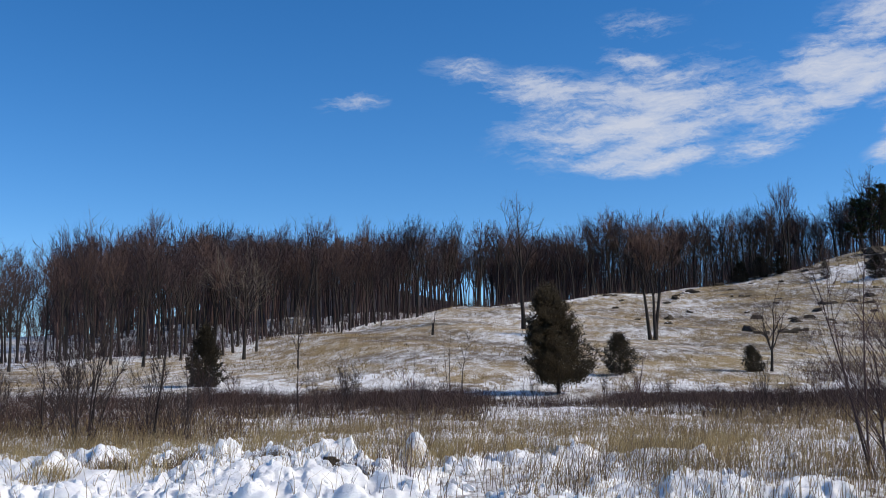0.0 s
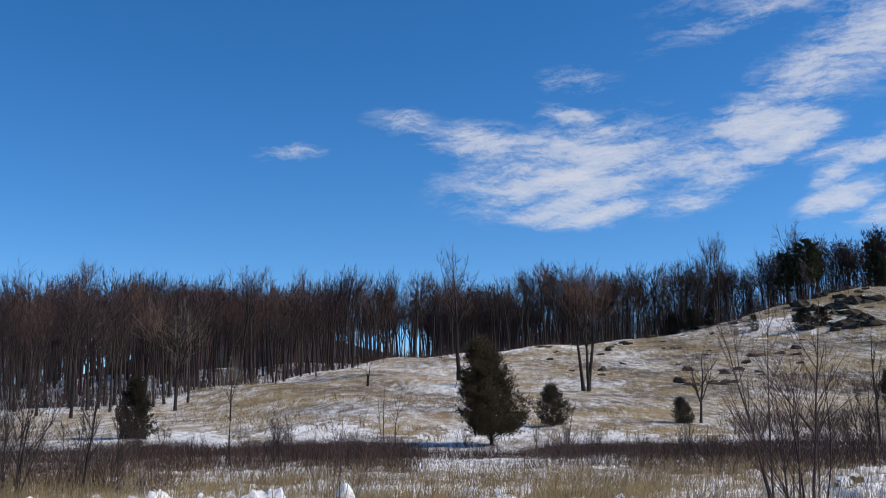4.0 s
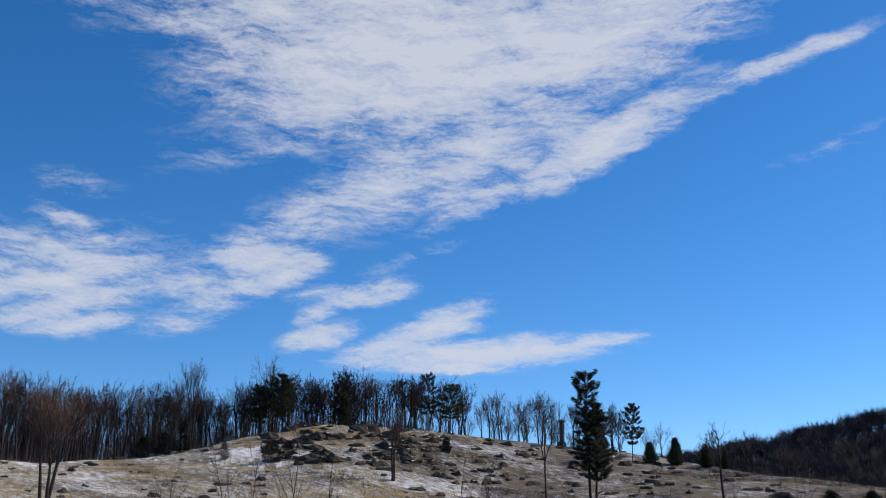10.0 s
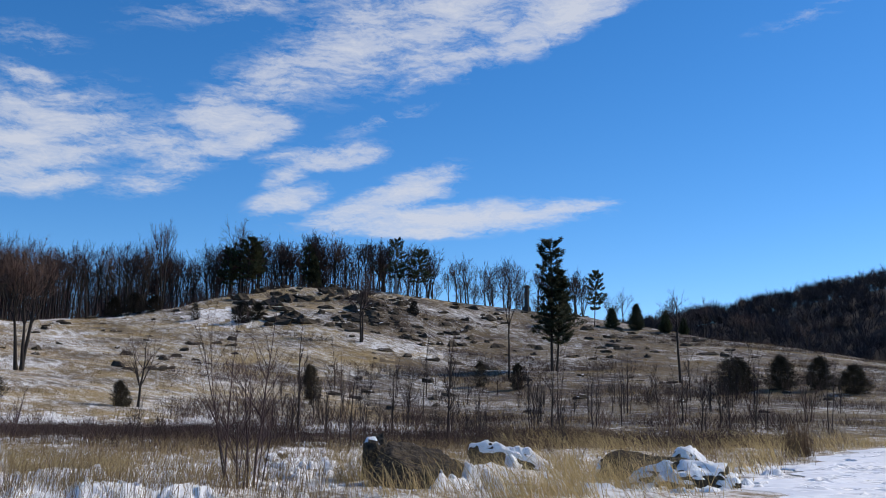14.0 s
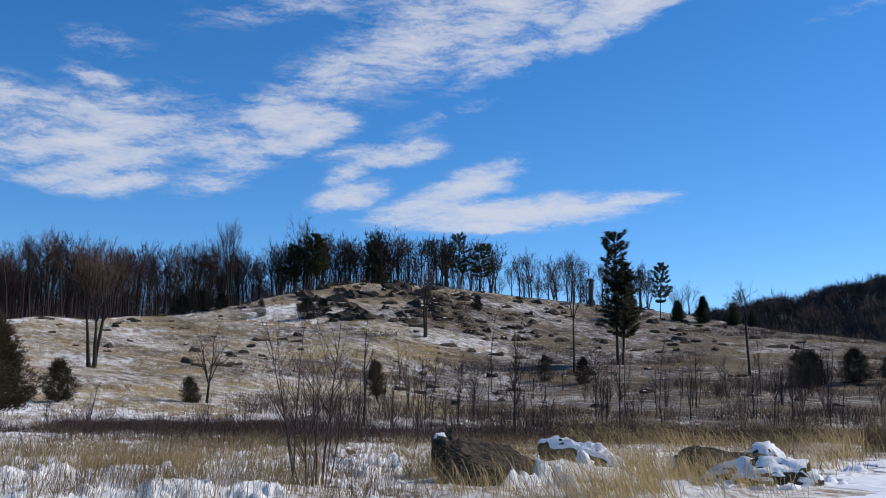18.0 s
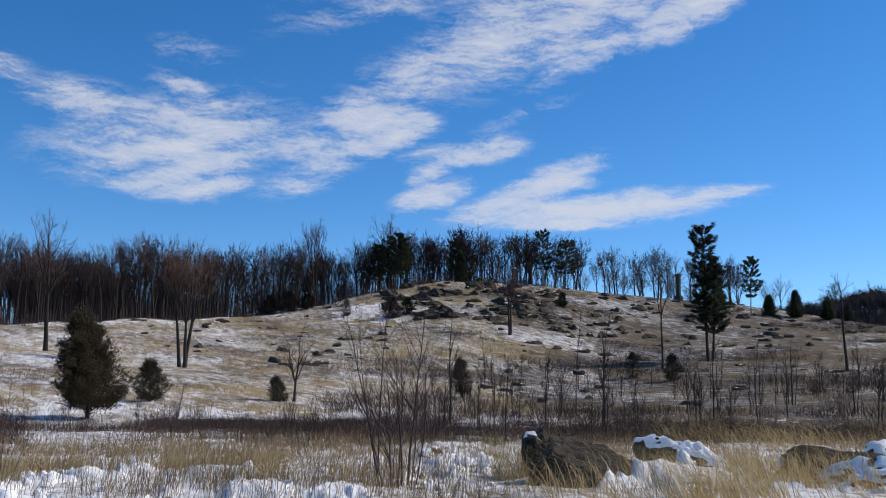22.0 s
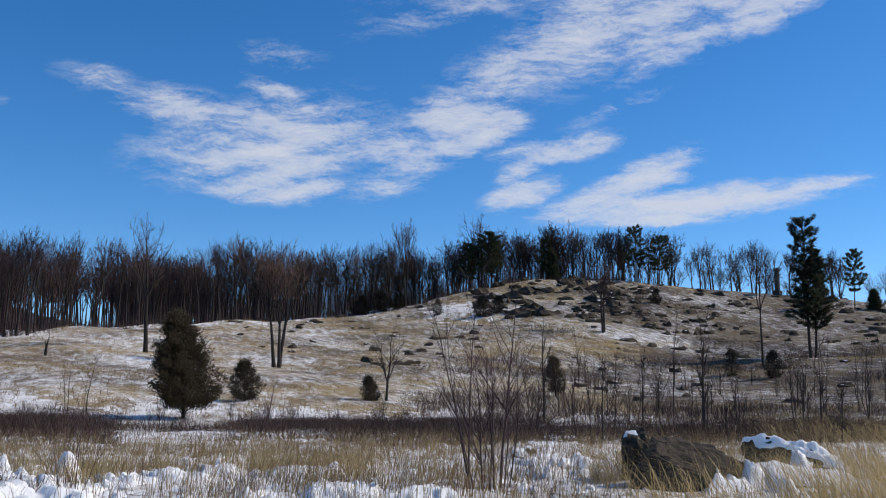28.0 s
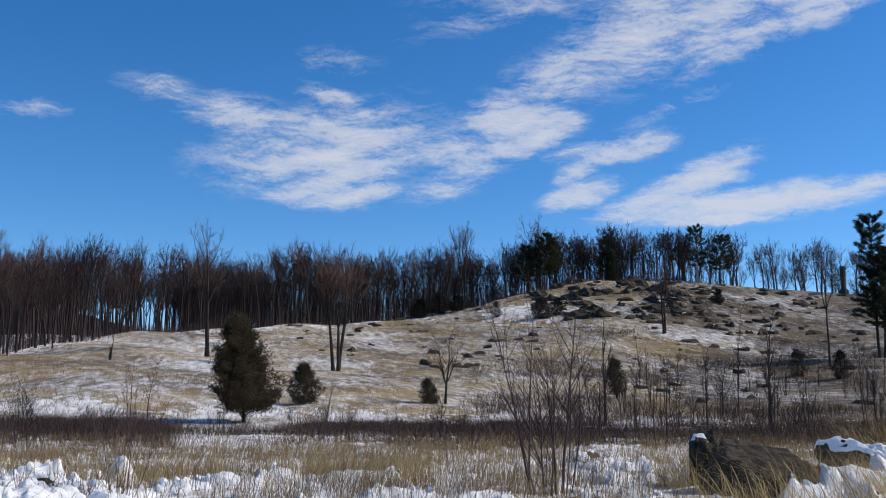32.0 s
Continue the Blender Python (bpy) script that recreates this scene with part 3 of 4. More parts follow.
def boulder(name, label, seed, level=3, snow=0.72, flatness=0.6, long=1.3, group="", cover=0.55, jag=1.0):
    """A rock with the snow that lies on its flatter tops."""
    bm = boulder_mesh(seed, 9, level, flatness, long, jag)
    cap = bm.copy()
    me = bpy.data.meshes.new("stone")
    bm.to_mesh(me)
    me.materials.append(ROCK)
    t = thing(name, label, "boulder", group)
    part("stone", me, ROCK, t)
    off = Vector((seed * 3.1, seed * 1.7, 0))
    lie = {}
    for v in cap.verts:
        k = v.normal.z + 0.55 * noise.noise(v.co * 2.2 + off) + 0.25 * noise.noise(v.co * 6 + off) + cover - 0.5
        k = min(1.0, max(0.0, (k - snow + 0.1) / 0.35))
        lie[v] = k * k * (3 - 2 * k)
    normals = {v: v.normal.copy() for v in cap.verts}
    for v in cap.verts:
        v.co += Vector((0, 0, (0.045 + 0.035 * noise.noise(v.co * 4 + off)) * lie[v])) - normals[v] * 0.03 * (1 - lie[v])
    bmesh.ops.delete(cap, geom=[f for f in cap.faces if max(lie[v] for v in f.verts) < 0.02], context="FACES")
    islands, left = [[]], set(cap.faces)
    while left:
        wave, island = [left.pop()], []
        while wave:
            f = wave.pop()
            island.append(f)
            for g in {g for e in f.edges for g in e.link_faces if g in left}:
                left.discard(g)
                wave.append(g)
        islands.append(island)
    most = set(max(islands, key=len))
    bmesh.ops.delete(cap, geom=[f for f in cap.faces if f not in most], context="FACES")
    if cover > 0 and len(cap.faces) > 3:
        cm = bpy.data.meshes.new("snow_cap")
        cap.to_mesh(cm)
        cm.materials.append(SNOW)
        cm.shade_smooth()
        part("snow_cap", cm, SNOW, t, "white snow lying on the stone")
    bm.free(), cap.free()
    return t


# ---- loose stuff, spread over the ground ----
def spread(count, seed, turn, far, keep=None):
    """Places strewn evenly by bearing and distance, as x and y."""
    rng = np.random.default_rng(seed)
    a = np.radians(rng.uniform(*turn, count))
    d = np.sqrt(rng.uniform(far[0] ** 2, far[1] ** 2, count))
    x, y = d * np.sin(a), d * np.cos(a)
    if keep is not None:
        k = keep(x, y, d, np.degrees(a), rng)
        x, y = x[k], y[k]
    return x, y, rng


def blades(name, label, category, mat, x, y, rng, per, tall, width, lean=(0.0, 0.0), splay=0.35, clump=0.12, bend=0.4, lift=None):
    """Grass or stalks, two slivers to a blade, in tufts."""
    n = len(x) * per
    bx, by = np.repeat(x, per) + rng.normal(0, clump, n), np.repeat(y, per) + rng.normal(0, clump, n)
    bz = ground(bx, by) - 0.03 + (0 if lift is None else np.repeat(lift, per))
    h = tall[0] + (tall[1] - tall[0]) * rng.random(n) ** 1.4
    lx, ly = lean[0] + rng.normal(0, splay, n), lean[1] + rng.normal(0, splay, n)
    a = rng.uniform(0, math.pi, n)
    wx, wy = np.cos(a) * width / 2, np.sin(a) * width / 2
    mx, my, mz = bx + lx * h * 0.4, by + ly * h * 0.4, bz + h * 0.6
    tx, ty, tz = bx + lx * h * (1 + bend), by + ly * h * (1 + bend), bz + h * (1 - 0.2 * np.hypot(lx, ly))
    v = np.stack([np.c_[bx - wx, by - wy, bz], np.c_[bx + wx, by + wy, bz], np.c_[mx + wx * 0.7, my + wy * 0.7, mz], np.c_[mx - wx * 0.7, my - wy * 0.7, mz], np.c_[tx, ty, tz]], 1).reshape(-1, 3)
    k = np.arange(n) * 5
    faces = [q for c in k.tolist() for q in ((c, c + 1, c + 2, c + 3), (c + 3, c + 2, c + 4))]
    return tagged(new(name, bulk(name, v, faces, mat)), label, category, kind="stuff")


# mounds of snow: x, y, half length, half breadth, turn, height
BOULDER_MOUNDS = [(8.0, 13.5, 0.6, 0.12, 18, 0.28), (8.5, 13.75, 0.22, 0.16, 0, 0.42), (8.95, 14.0, 0.65, 0.13, 80, 0.40), (10.0, 14.8, 0.9, 0.14, 84, 0.44), (6.5, 16.6, 0.9, 1.2, 0, 0.22), (7.6, 19.2, 1.2, 0.8, 0, 0.3),
                  (14.4, 14.7, 0.4, 0.25, 0, 0.7), (13.0, 15.6, 0.35, 0.12, -40, 0.6), (11.9, 11.6, 0.7, 0.2, -30, 0.14), (12.9, 12.2, 0.5, 0.12, -30, 0.24), (10.6, 12.2, 1.0, 0.3, 5, 0.12), (17.2, 14.7, 0.5, 0.2, -60, 0.22)]
BANK_MOUNDS = [(-1.6, 14.8, 0.7, 0.4, 10, 0.25), (-1.2, 17.4, 0.35, 0.3, 0, 0.6), (-4.0, 16.6, 0.5, 0.4, 0, 0.4), (-5.3, 15.6, 0.6, 0.4, 0, 0.34), (0.4, 16.5, 0.6, 0.4, 0, 0.24), (-3.6, 20.5, 1.0, 0.5, 0, 0.3), (-2.2, 16.2, 0.5, 0.4, 0, 0.5),
               (1.9, 17.6, 0.5, 0.4, 0, 0.2), (3.0, 16.8, 0.5, 0.4, 0, 0.2), (-0.2, 15.4, 0.5, 0.3, 30, 0.3)]
MOUNDS = BOULDER_MOUNDS + BANK_MOUNDS


def snow_depth(x, y):
    """How deep the crusted, broken snow lies; below nought there is none."""
    far, turn = np.hypot(x, y), np.degrees(np.arctan2(x, y))
    bank = (1 - smooth(-10, 3, turn + 8 * (cloudy(x, y, 0.5, 31) - 0.5))) * smooth(10, 12.5, far) * (1 - smooth(15.5, 18.5, far + 4 * (cloudy(x, y, 0.4, 32) - 0.5)))
    bank = np.maximum(bank, 0.2 * (1 - smooth(16, 25, turn)) * smooth(10, 12.5, far) * (1 - smooth(19, 25, far + 5 * (cloudy(x, y, 0.4, 34) - 0.5))))
    gold = smooth(27, 30, turn) * smooth(13.3, 14.2, far + 1.5 * (cloudy(x, y, 0.8, 33) - 0.5))
    chunks = 0.11 * smooth(0.42, 0.58, cloudy(x, y, 1.7, 41, 4)) + 0.06 * smooth(0.45, 0.6, cloudy(x, y, 4.1, 42, 4)) + 0.025 * smooth(0.46, 0.6, cloudy(x, y, 8.5, 43, 2)) + 0.03 * (cloudy(x, y, 16.0, 44, 2) - 0.5)
    h = -0.06 + 0.10 * bank + chunks * (0.8 + 0.15 * bank) * (0.4 + 0.85 * smooth(0.4, 0.58, cloudy(x, y, 0.9, 49))) + 0.5 * bank * (cloudy(x, y, 0.8, 45) - 0.42)
    h = h - 0.12 * smooth(0.5, 0.62, cloudy(x, y, 0.5, 46)) * (1 - 0.6 * bank) - 0.03 * smooth(20, 32, far) - 0.07 * gold
    for cx, cy, a, b, turned, tall in MOUNDS:
        c, s = math.cos(radians(turned)), math.sin(radians(turned))
        u, v = ((x - cx) * c + (y - cy) * s) / a, ((y - cy) * c - (x - cx) * s) / b
        q = np.sqrt(u * u + v * v) + 1.1 * (cloudy(x, y, 3.0, 47, 3) - 0.5)
        h = np.maximum(h, tall * (1 - smooth(0.45, 1.2, q)) * (0.25 + 1.1 * cloudy(x, y, 3.2, 48, 3)) + chunks * 0.8 - 0.14 - 0.3 * smooth(1.0, 1.3, q))
    return h


def snow_crust():
    turns = np.arange(-36, 54, 0.12)
    far = np.r_[11.0 * 1.0032 ** np.arange(190), 20.2 * 1.006 ** np.arange(110)]
    t, r = np.meshgrid(np.radians(turns), far)
    x, y = r * np.sin(t), r * np.cos(t)
    x, y = x + 0.12 * (cloudy(x, y, 6, 51) - 0.5), y + 0.12 * (cloudy(x, y, 6, 52) - 0.5)
    h = np.minimum(snow_depth(x, y), smooth(-0.1, 0.5, side(x, y)) * 2 - 0.02)
    z = ground(x, y) + h
    n = len(turns)
    i, j = np.meshgrid(np.arange(len(far) - 1), np.arange(n - 1), indexing="ij")
    q = (i * n + j).ravel()
    f = np.stack([q, q + n, q + n + 1, q + 1], -1)
    high = h.ravel()[f].max(1) > -0.02
    return tagged(new("snow_crust", bulk("snow_crust", np.c_[x.ravel(), y.ravel(), z.ravel()], f[high], SNOW, False)), "crusted broken old snow lying over the meadow", "snow", kind="stuff")


def clods(name, label, x, y, rng, size, sink):
    """Broken lumps of frozen snow, each of its own jagged shape."""
    bm = bmesh.new()
    bmesh.ops.create_icosphere(bm, subdivisions=2, radius=1)
    base = np.array([v.co[:] for v in bm.verts])
    tri = np.array([[v.index for v in f.verts] for f in bm.faces])
    bm.free()
    n = len(x)
    s = size[0] + (size[1] - size[0]) * rng.random(n) ** 2.5
    b = np.repeat(base[None], n, 0)
    for _ in range(7):
        w = rng.normal(0, 1, (n, 3))
        w /= np.linalg.norm(w, axis=1)[:, None]
        over = np.maximum(0, (b * w[:, None]).sum(2) - rng.uniform(0.35, 0.75, n)[:, None])
        b = b - over[..., None] * w[:, None] * 0.95
    b = b * (1 + 0.12 * rng.normal(0, 1, (n, len(base), 1))) * s[:, None, None] * rng.uniform(0.7, 1.4, (n, 1, 3))
    z = (ground(x, y) + np.maximum(0, snow_depth(x, y)) - s * sink)[:, None]
    v = np.stack([b[..., 0] + x[:, None], b[..., 1] + y[:, None], b[..., 2] + z], -1).reshape(-1, 3)
    f = (tri[None] + (np.arange(n) * len(base))[:, None, None]).reshape(-1, 3)
    return tagged(new(name, bulk(name, v, f, SNOW, True)), label, "snow", kind="stuff")


def bend(s):
    """How far the track has turned to the right, s metres along."""
    return 0.006 * np.maximum(0, np.asarray(s, float) - 8) ** 2


def side(x, y):
    """How far a place lies to the left of the track's edge."""
    return (x - 12.9) * -0.609 + (y - 11.4) * 0.793 + bend((x - 12.9) * 0.793 + (y - 11.4) * 0.609)


# ---- the woods along the crest ----
def edge_of_woods(turn):
    rows = np.array(SLOPE)
    return float(np.interp(turn, rows[:, 0], rows[:, 2]))


WOOD_TREES = [bare_tree("tree", "leafless grey-brown woodland tree with an upswept crown", "tree", 15.0, w, 100 + i, low, 7, 0.85, 0.03, 1, mat, 0.10, 1.9, "trees of the wood", fork)
              for i, (w, low, mat, fork) in enumerate([(5.6, 0.42, TWIG, 26), (6.8, 0.36, TWIG_RED, 30), (4.8, 0.5, TWIG, 22), (7.2, 0.4, TWIG, 32), (6.0, 0.45, TWIG_RED, 27), (4.8, 0.52, TWIG, 22), (7.6, 0.38, TWIG, 32)])]


CREST_TREES = [bare_tree("tree", "leafless dark tree with a broad crown on the crest", "tree", 15.0, w, 120 + i, low, 8, 1.3, 0.03, 1, TWIG, 0.08, 3.0, "trees of the wood", fork)
               for i, (w, low, fork) in enumerate([(7.0, 0.4, 30), (8.4, 0.36, 34), (6.2, 0.45, 27), (7.6, 0.42, 32)])]


def woods(seed, count, turn, depth, height, kinds):
    """Trees of the wood, strewn behind its edge."""
    rng = random.Random(seed)
    done, tries = [], 0
    while len(done) < count and tries < count * 60:
        tries += 1
        a = rng.uniform(*turn)
        d = edge_of_woods(a) + depth[0] + (depth[1] - depth[0]) * rng.random() ** 1.2
        x, y = d * math.sin(radians(a)), d * math.cos(radians(a))
        if any((x - p) ** 2 + (y - q) ** 2 < 3.2 for p, q in done):
            continue
        done.append((x, y))
        h = rng.uniform(*height) / 15.0
        copied(kinds[rng.randrange(len(kinds))], x, y, rng.uniform(0, 360), (h * rng.uniform(0.85, 1.2), h * rng.uniform(0.85, 1.2), h), 0.15, (rng.gauss(0, 1.5), rng.gauss(0, 1.5)))


woods(1, 100, (-24, -9), (-6, 62), (11.6, 15.2), WOOD_TREES)
woods(2, 60, (-9, 3), (-3, 34), (13.0, 16.0), WOOD_TREES)
woods(3, 70, (3, 14), (2, 24), (14.6, 17.8), WOOD_TREES)
woods(4, 52, (14, 27), (10, 30), (14.0, 17.6), CREST_TREES)
woods(5, 46, (27, 38), (4, 30), (11.5, 15.5), CREST_TREES)
woods(6, 20, (-31, -23.5), (-4, 26), (9.0, 13.5), WOOD_TREES)
woods(8, 12, (-23, -8), (-15, -4), (9.0, 12.5), WOOD_TREES)
woods(7, 18, (38, 51), (6, 24), (7.0, 12.0), CREST_TREES)
for i, t in enumerate(WOOD_TREES):
    place(t, -52.0 + 5 * i, 150.0 + 4 * i, 40 * i, (0.9, 0.9, 0.9), 0.15)
for i, t in enumerate(CREST_TREES):
    place(t, 92.0 + 7 * i, 268.0 - 2 * i, 50 * i, (0.95, 0.95, 0.95), 0.15)


def far_woods(name, label, seed, x, y, height, mat, twigs, low=0.3, broad=0.3, thick=0.05, last=3):
    """Woods too far off to count: forked slim trees in one mesh, from a few patterns turned and sized each in its own way."""
    rng = random.Random(seed)
    patterns = []
    for k in range(6):
        one = Geo()
        grow(rng, one, one, Vector((0, 0, 0)), Vector((rng.gauss(0, 0.03), rng.gauss(0, 0.03), 1)).normalized(), low * rng.uniform(0.85, 1.2), 0.011, 0, last, 28, 0.1, twigs, thick * 50 / 13)
        v = np.array([p[:] for p in one.v])
        v[:, 2] /= np.percentile(v[:, 2], 97)
        v[:, :2] *= np.where(v[:, 2:] > low, broad / 2 / np.percentile(np.hypot(v[:, 0], v[:, 1]), 95), 1.0)
        patterns.append((v, one.f))
    verts, faces, k = [], [], 0
    for px, py in zip(x, y):
        v, f = patterns[rng.randrange(6)]
        h, a, w = rng.uniform(*height), rng.uniform(0, 6.283), rng.uniform(0.85, 1.2)
        c, n = math.cos(a) * w * h, math.sin(a) * w * h
        verts.append(np.c_[v[:, 0] * c - v[:, 1] * n + px, v[:, 0] * n + v[:, 1] * c + py, v[:, 2] * h + float(ground(px, py)) - 0.3])
        faces += [tuple(i + k for i in q) for q in f]
        k += len(v)
    return tagged(new(name, bulk(name, np.concatenate(verts), faces, mat)), label, "woods", kind="stuff")


beyond = lambda d, a, gap: d > np.interp(a, [s[0] for s in SLOPE], [s[2] for s in SLOPE]) + gap
x_, y_, _ = spread(860, 11, (-26, 4), (125, 270), lambda x, y, d, a, r: beyond(d, a, 24))
far_woods("woods", "dense leafless woods behind the edge of the meadow", 21, x_, y_, (12, 15.5), TWIG, 4, 0.42, 0.42)
x_, y_, _ = spread(260, 14, (-40, -22), (125, 300))
far_woods("woods", "low bare woods beyond the open end of the meadow", 24, x_, y_, (6, 10), TWIG, 3, 0.3, 0.5)
x_, y_, _ = spread(1250, 13, (-2, 28), (208, 330), lambda x, y, d, a, r: beyond(d, a, 14))
far_woods("crest_woods", "leafless woods behind the crest of the hill", 23, x_, y_, (12, 16), TWIG, 4, 0.42, 0.4)
x_, y_, _ = spread(3400, 12, (34, 78), (460, 820))
far_woods("ridge_woods", "dark bare woods covering a distant ridge", 22, x_, y_, (9, 15), RIDGE_TWIG, 14, 0.2, 0.75, 0.13, 2)

# ---- single trees on the slope ----
place(bare_tree("tree", "tall slender leafless tree with a pale trunk and high crown", "tree", 15.8, 7.4, 1, 0.48, 9, 1.4, 0.01, 1, TWIG, 0.06, 2.4, "", 33), -1.1, 133.4, 30, (1.0, 1.0, 1.04))
place(bare_tree("tree", "leafless tree of three stems with a dense reddish crown", "tree", 14.5, 6.6, 2, 0.40, 12, 1.5, 0.02, 3, TWIG_RED, 0.12, 2.0, "", 28, 3.5), 13.9, 120.4, 10, (1.0, 1.0, 0.96))
place(bare_tree("tree", "leafless tree of two stems with a dense dark crown among boulders", "tree", 14.0, 7.2, 3, 0.40, 14, 1.6, 0.02, 2, TWIG, 0.06, 2.8, "", 34, 3.0), 82.9, 180.1, 10, (1.0, 1.0, 0.95))
place(bare_tree("tree", "tall thin leafless tree on the grassy slope", "tree", 18.0, 7.2, 4, 0.5, 8, 0.72, 0.015, 1, TWIG, 0.10, 2.2, "", 28), 88.2, 135.0, 10)
place(bare_tree("tree", "leaning leafless tree with a sparse spreading crown", "tree", 12.9, 6.4, 5, 0.58, 4, 1.1, 0.01, 1, TWIG, 0.0, 1.6, "", 44), 99.6, 108.1, 10, lean=(0, -9))
place(bare_tree("tree", "small leafless tree with spreading limbs beside a round cedar", "tree", 5.9, 4.6, 6, 0.3, 4, 1.2, 0.01, 1, TWIG, 0.06, 0.8, "", 36), 18.4, 82.2, 10)
place(bare_tree("tree", "small leafless tree in the dry grass below the woods", "tree", 4.9, 3.0, 7, 0.35, 4, 0.9, 0.01, 1, TWIG_PALE, 0.1, 0.7), -19.0, 84.5, 10)
place(bare_tree("tree", "broad leafless tree with pale limbs at the edge of the wood", "tree", 10.5, 9.0, 8, 0.3, 5, 1.2, 0.02, 1, TWIG_PALE, 0.06, 1.0, "", 38), -28.0, 99.6, 10)
place(bare_tree("tree", "leafless tree at the open end of the wood", "tree", 9.6, 6.5, 9, 0.3, 5, 1.0, 0.03, 1, TWIG, 0.08, 1.0), -44.1, 85.0, 10)

place(bare_tree("tree", "tall leafless tree with a rounded crown rising above the crest", "tree", 20.5, 8.4, 10, 0.55, 9, 1.2, 0.02, 1, TWIG, 0.08, 3.0, "", 30), 83.0, 258.5, 10)
place(bare_tree("tree", "tall narrow leafless tree rising above the wood", "tree", 21.5, 5.5, 11, 0.5, 8, 1.2, 0.02, 2, TWIG, 0.12, 3.0, "", 24), 59.1, 243.6, 10)

# ---- evergreens ----
place(cedar("cedar", "broad dark red cedar standing alone in the snowy meadow", 5.8, 5.0, 31, 30000, CEDAR_BROWN, 0.14, 0.27, "", 1.0, -0.6, 0.14, 0.74), 1.75, 60.1, 0)
place(cedar("cedar", "small dark cone-shaped red cedar beside a larger one", 3.0, 2.8, 32, 11000, None, 0.08, 0.42, "", 1.0, -0.1, 0.0, 0.55), 6.4, 75.3, 0)
place(cedar("cedar", "low round dark cedar bush beside a small bare tree", 2.0, 1.95, 33, 8000, None, 0.0, 0.42, "", 1.0, -0.25, 0.0, 0.55), 16.9, 81.3, 0)
place(cedar("cedar", "spiky dark cedar in front of the wood", 3.9, 2.9, 34, 10000, None, 0.0, 0.3, "", 1.3, 0.0, 0.0, 0.75), -20.8, 66.5, 0)
place(cedar("cedar", "brownish ragged cedar above the dark thicket", 4.0, 2.7, 35, 8000, CEDAR_BROWN, 0.14, 0.4, "", 1.1, -0.3, 0.1, 0.55), 38.5, 95.1, 0)
SMALL = [cedar("cedar", "small dark cedar on the grassy slope", 3.6, 3.0, 40 + i, 8000, None, 0.0, b, taper=0.55) for i, b in enumerate((0.42, 0.52))]
BROAD = [cedar("cedar", "broad dark cedar bush on the slope", 4.6, 5.4, 44 + i, 15000, None, 0.0, b, taper=0.5) for i, b in enumerate((0.45, 0.38))]
place(BROAD[0], 91.0, 90.0, 0)
place(BROAD[1], 100.4, 90.5, 80, (0.95, 0.95, 0.9))
place(SMALL[0], 75.1, 122.4, 0)
place(SMALL[1], 77.4, 116.2, 50)
for x, y, w, h, label in ((103.8, 87.3, 0.85, 0.88, "dark cedar in a row at the foot of the slope"), (103.7, 82.1, 0.95, 0.75, "low dark cedar at the end of a row"),
                          (94.0, 91.5, 1.05, 0.9, "broad dark cedar beside leafless saplings"),
                          (45.5, 230.0, 1.0, 0.95, "dark cedar on the crest before the wood"), (50.2, 231.5, 1.35, 1.0, "wide dark cedar on the crest before the wood"), (54.5, 231.0, 0.95, 0.8, "dark cedar on the crest before the wood"),
                          (58.8, 212.4, 0.5, 0.8, "narrow dark cedar beside a patch of snow"), (66.4, 204.0, 1.0, 0.95, "dark cedar among the boulders"), (70.5, 206.0, 0.9, 0.8, "dark cedar among the boulders"),
                          (115.3, 219.9, 0.7, 0.75, "dark cedar high on the stony slope")):
    tagged(copied(BROAD[int(x) % 2], x, y, x * 37 % 360, (w, w, h)), label)
place(pine("pine", "tall white pine with two leaders on the open slope", [(-0.4, -0.035, 22.3, 0.26, 3.6, (0.9, 1.15, 0.8, 0.62, 0.62, 0.78, 0.86, 0.5)), (0.5, 0.075, 17.6, 0.26, 3.0, (0.5, 1.3, 1.25, 0.95, 0.7, 0.45, 0.25))], 51, 20, 6, 38, "", None, 0.14), 101.2, 140.8, 0)
CREST = pine("pine", "dark pine on the skyline of the crest", [(0, 0.0, 15.0, 0.3, 3.4, (0.55, 1.1, 1.15, 1.0, 0.95, 0.75, 0.3))], 53, 11, 7, 52, "", None, 0.10)
place(CREST, 127.0, 252.7, 0, (0.95, 0.95, 1.03))
for x, y, s, h in ((132.2, 250.0, 1.05, 0.88), (164.6, 211.3, 0.8, 0.95), (79.5, 256.0, 0.9, 0.9), (84.0, 255.5, 1.25, 1.0), (87.0, 257.0, 0.9, 0.85), (104.0, 263.0, 0.75, 0.9)):
    copied(CREST, x, y, x * 53 % 360, (s, s, h))

SPIRE = cedar("conifer", "small dark conifer on the skyline of the crest", 6.6, 5.2, 57, 7000, PINE, 0.0, 0.25, "", 2.4, 0.0, 0.0, 0.75)
place(SPIRE, 173.0, 204.5, 0)
for x, y, w, h in ((168.3, 208.8, 0.9, 0.75), (178.5, 199.5, 0.75, 0.8), (182.0, 196.5, 0.6, 0.6), (162.5, 222.0, 1.0, 1.1), (105.5, 262.0, 1.2, 1.5)):
    copied(SPIRE, x, y, x * 41 % 360, (w, w, h))

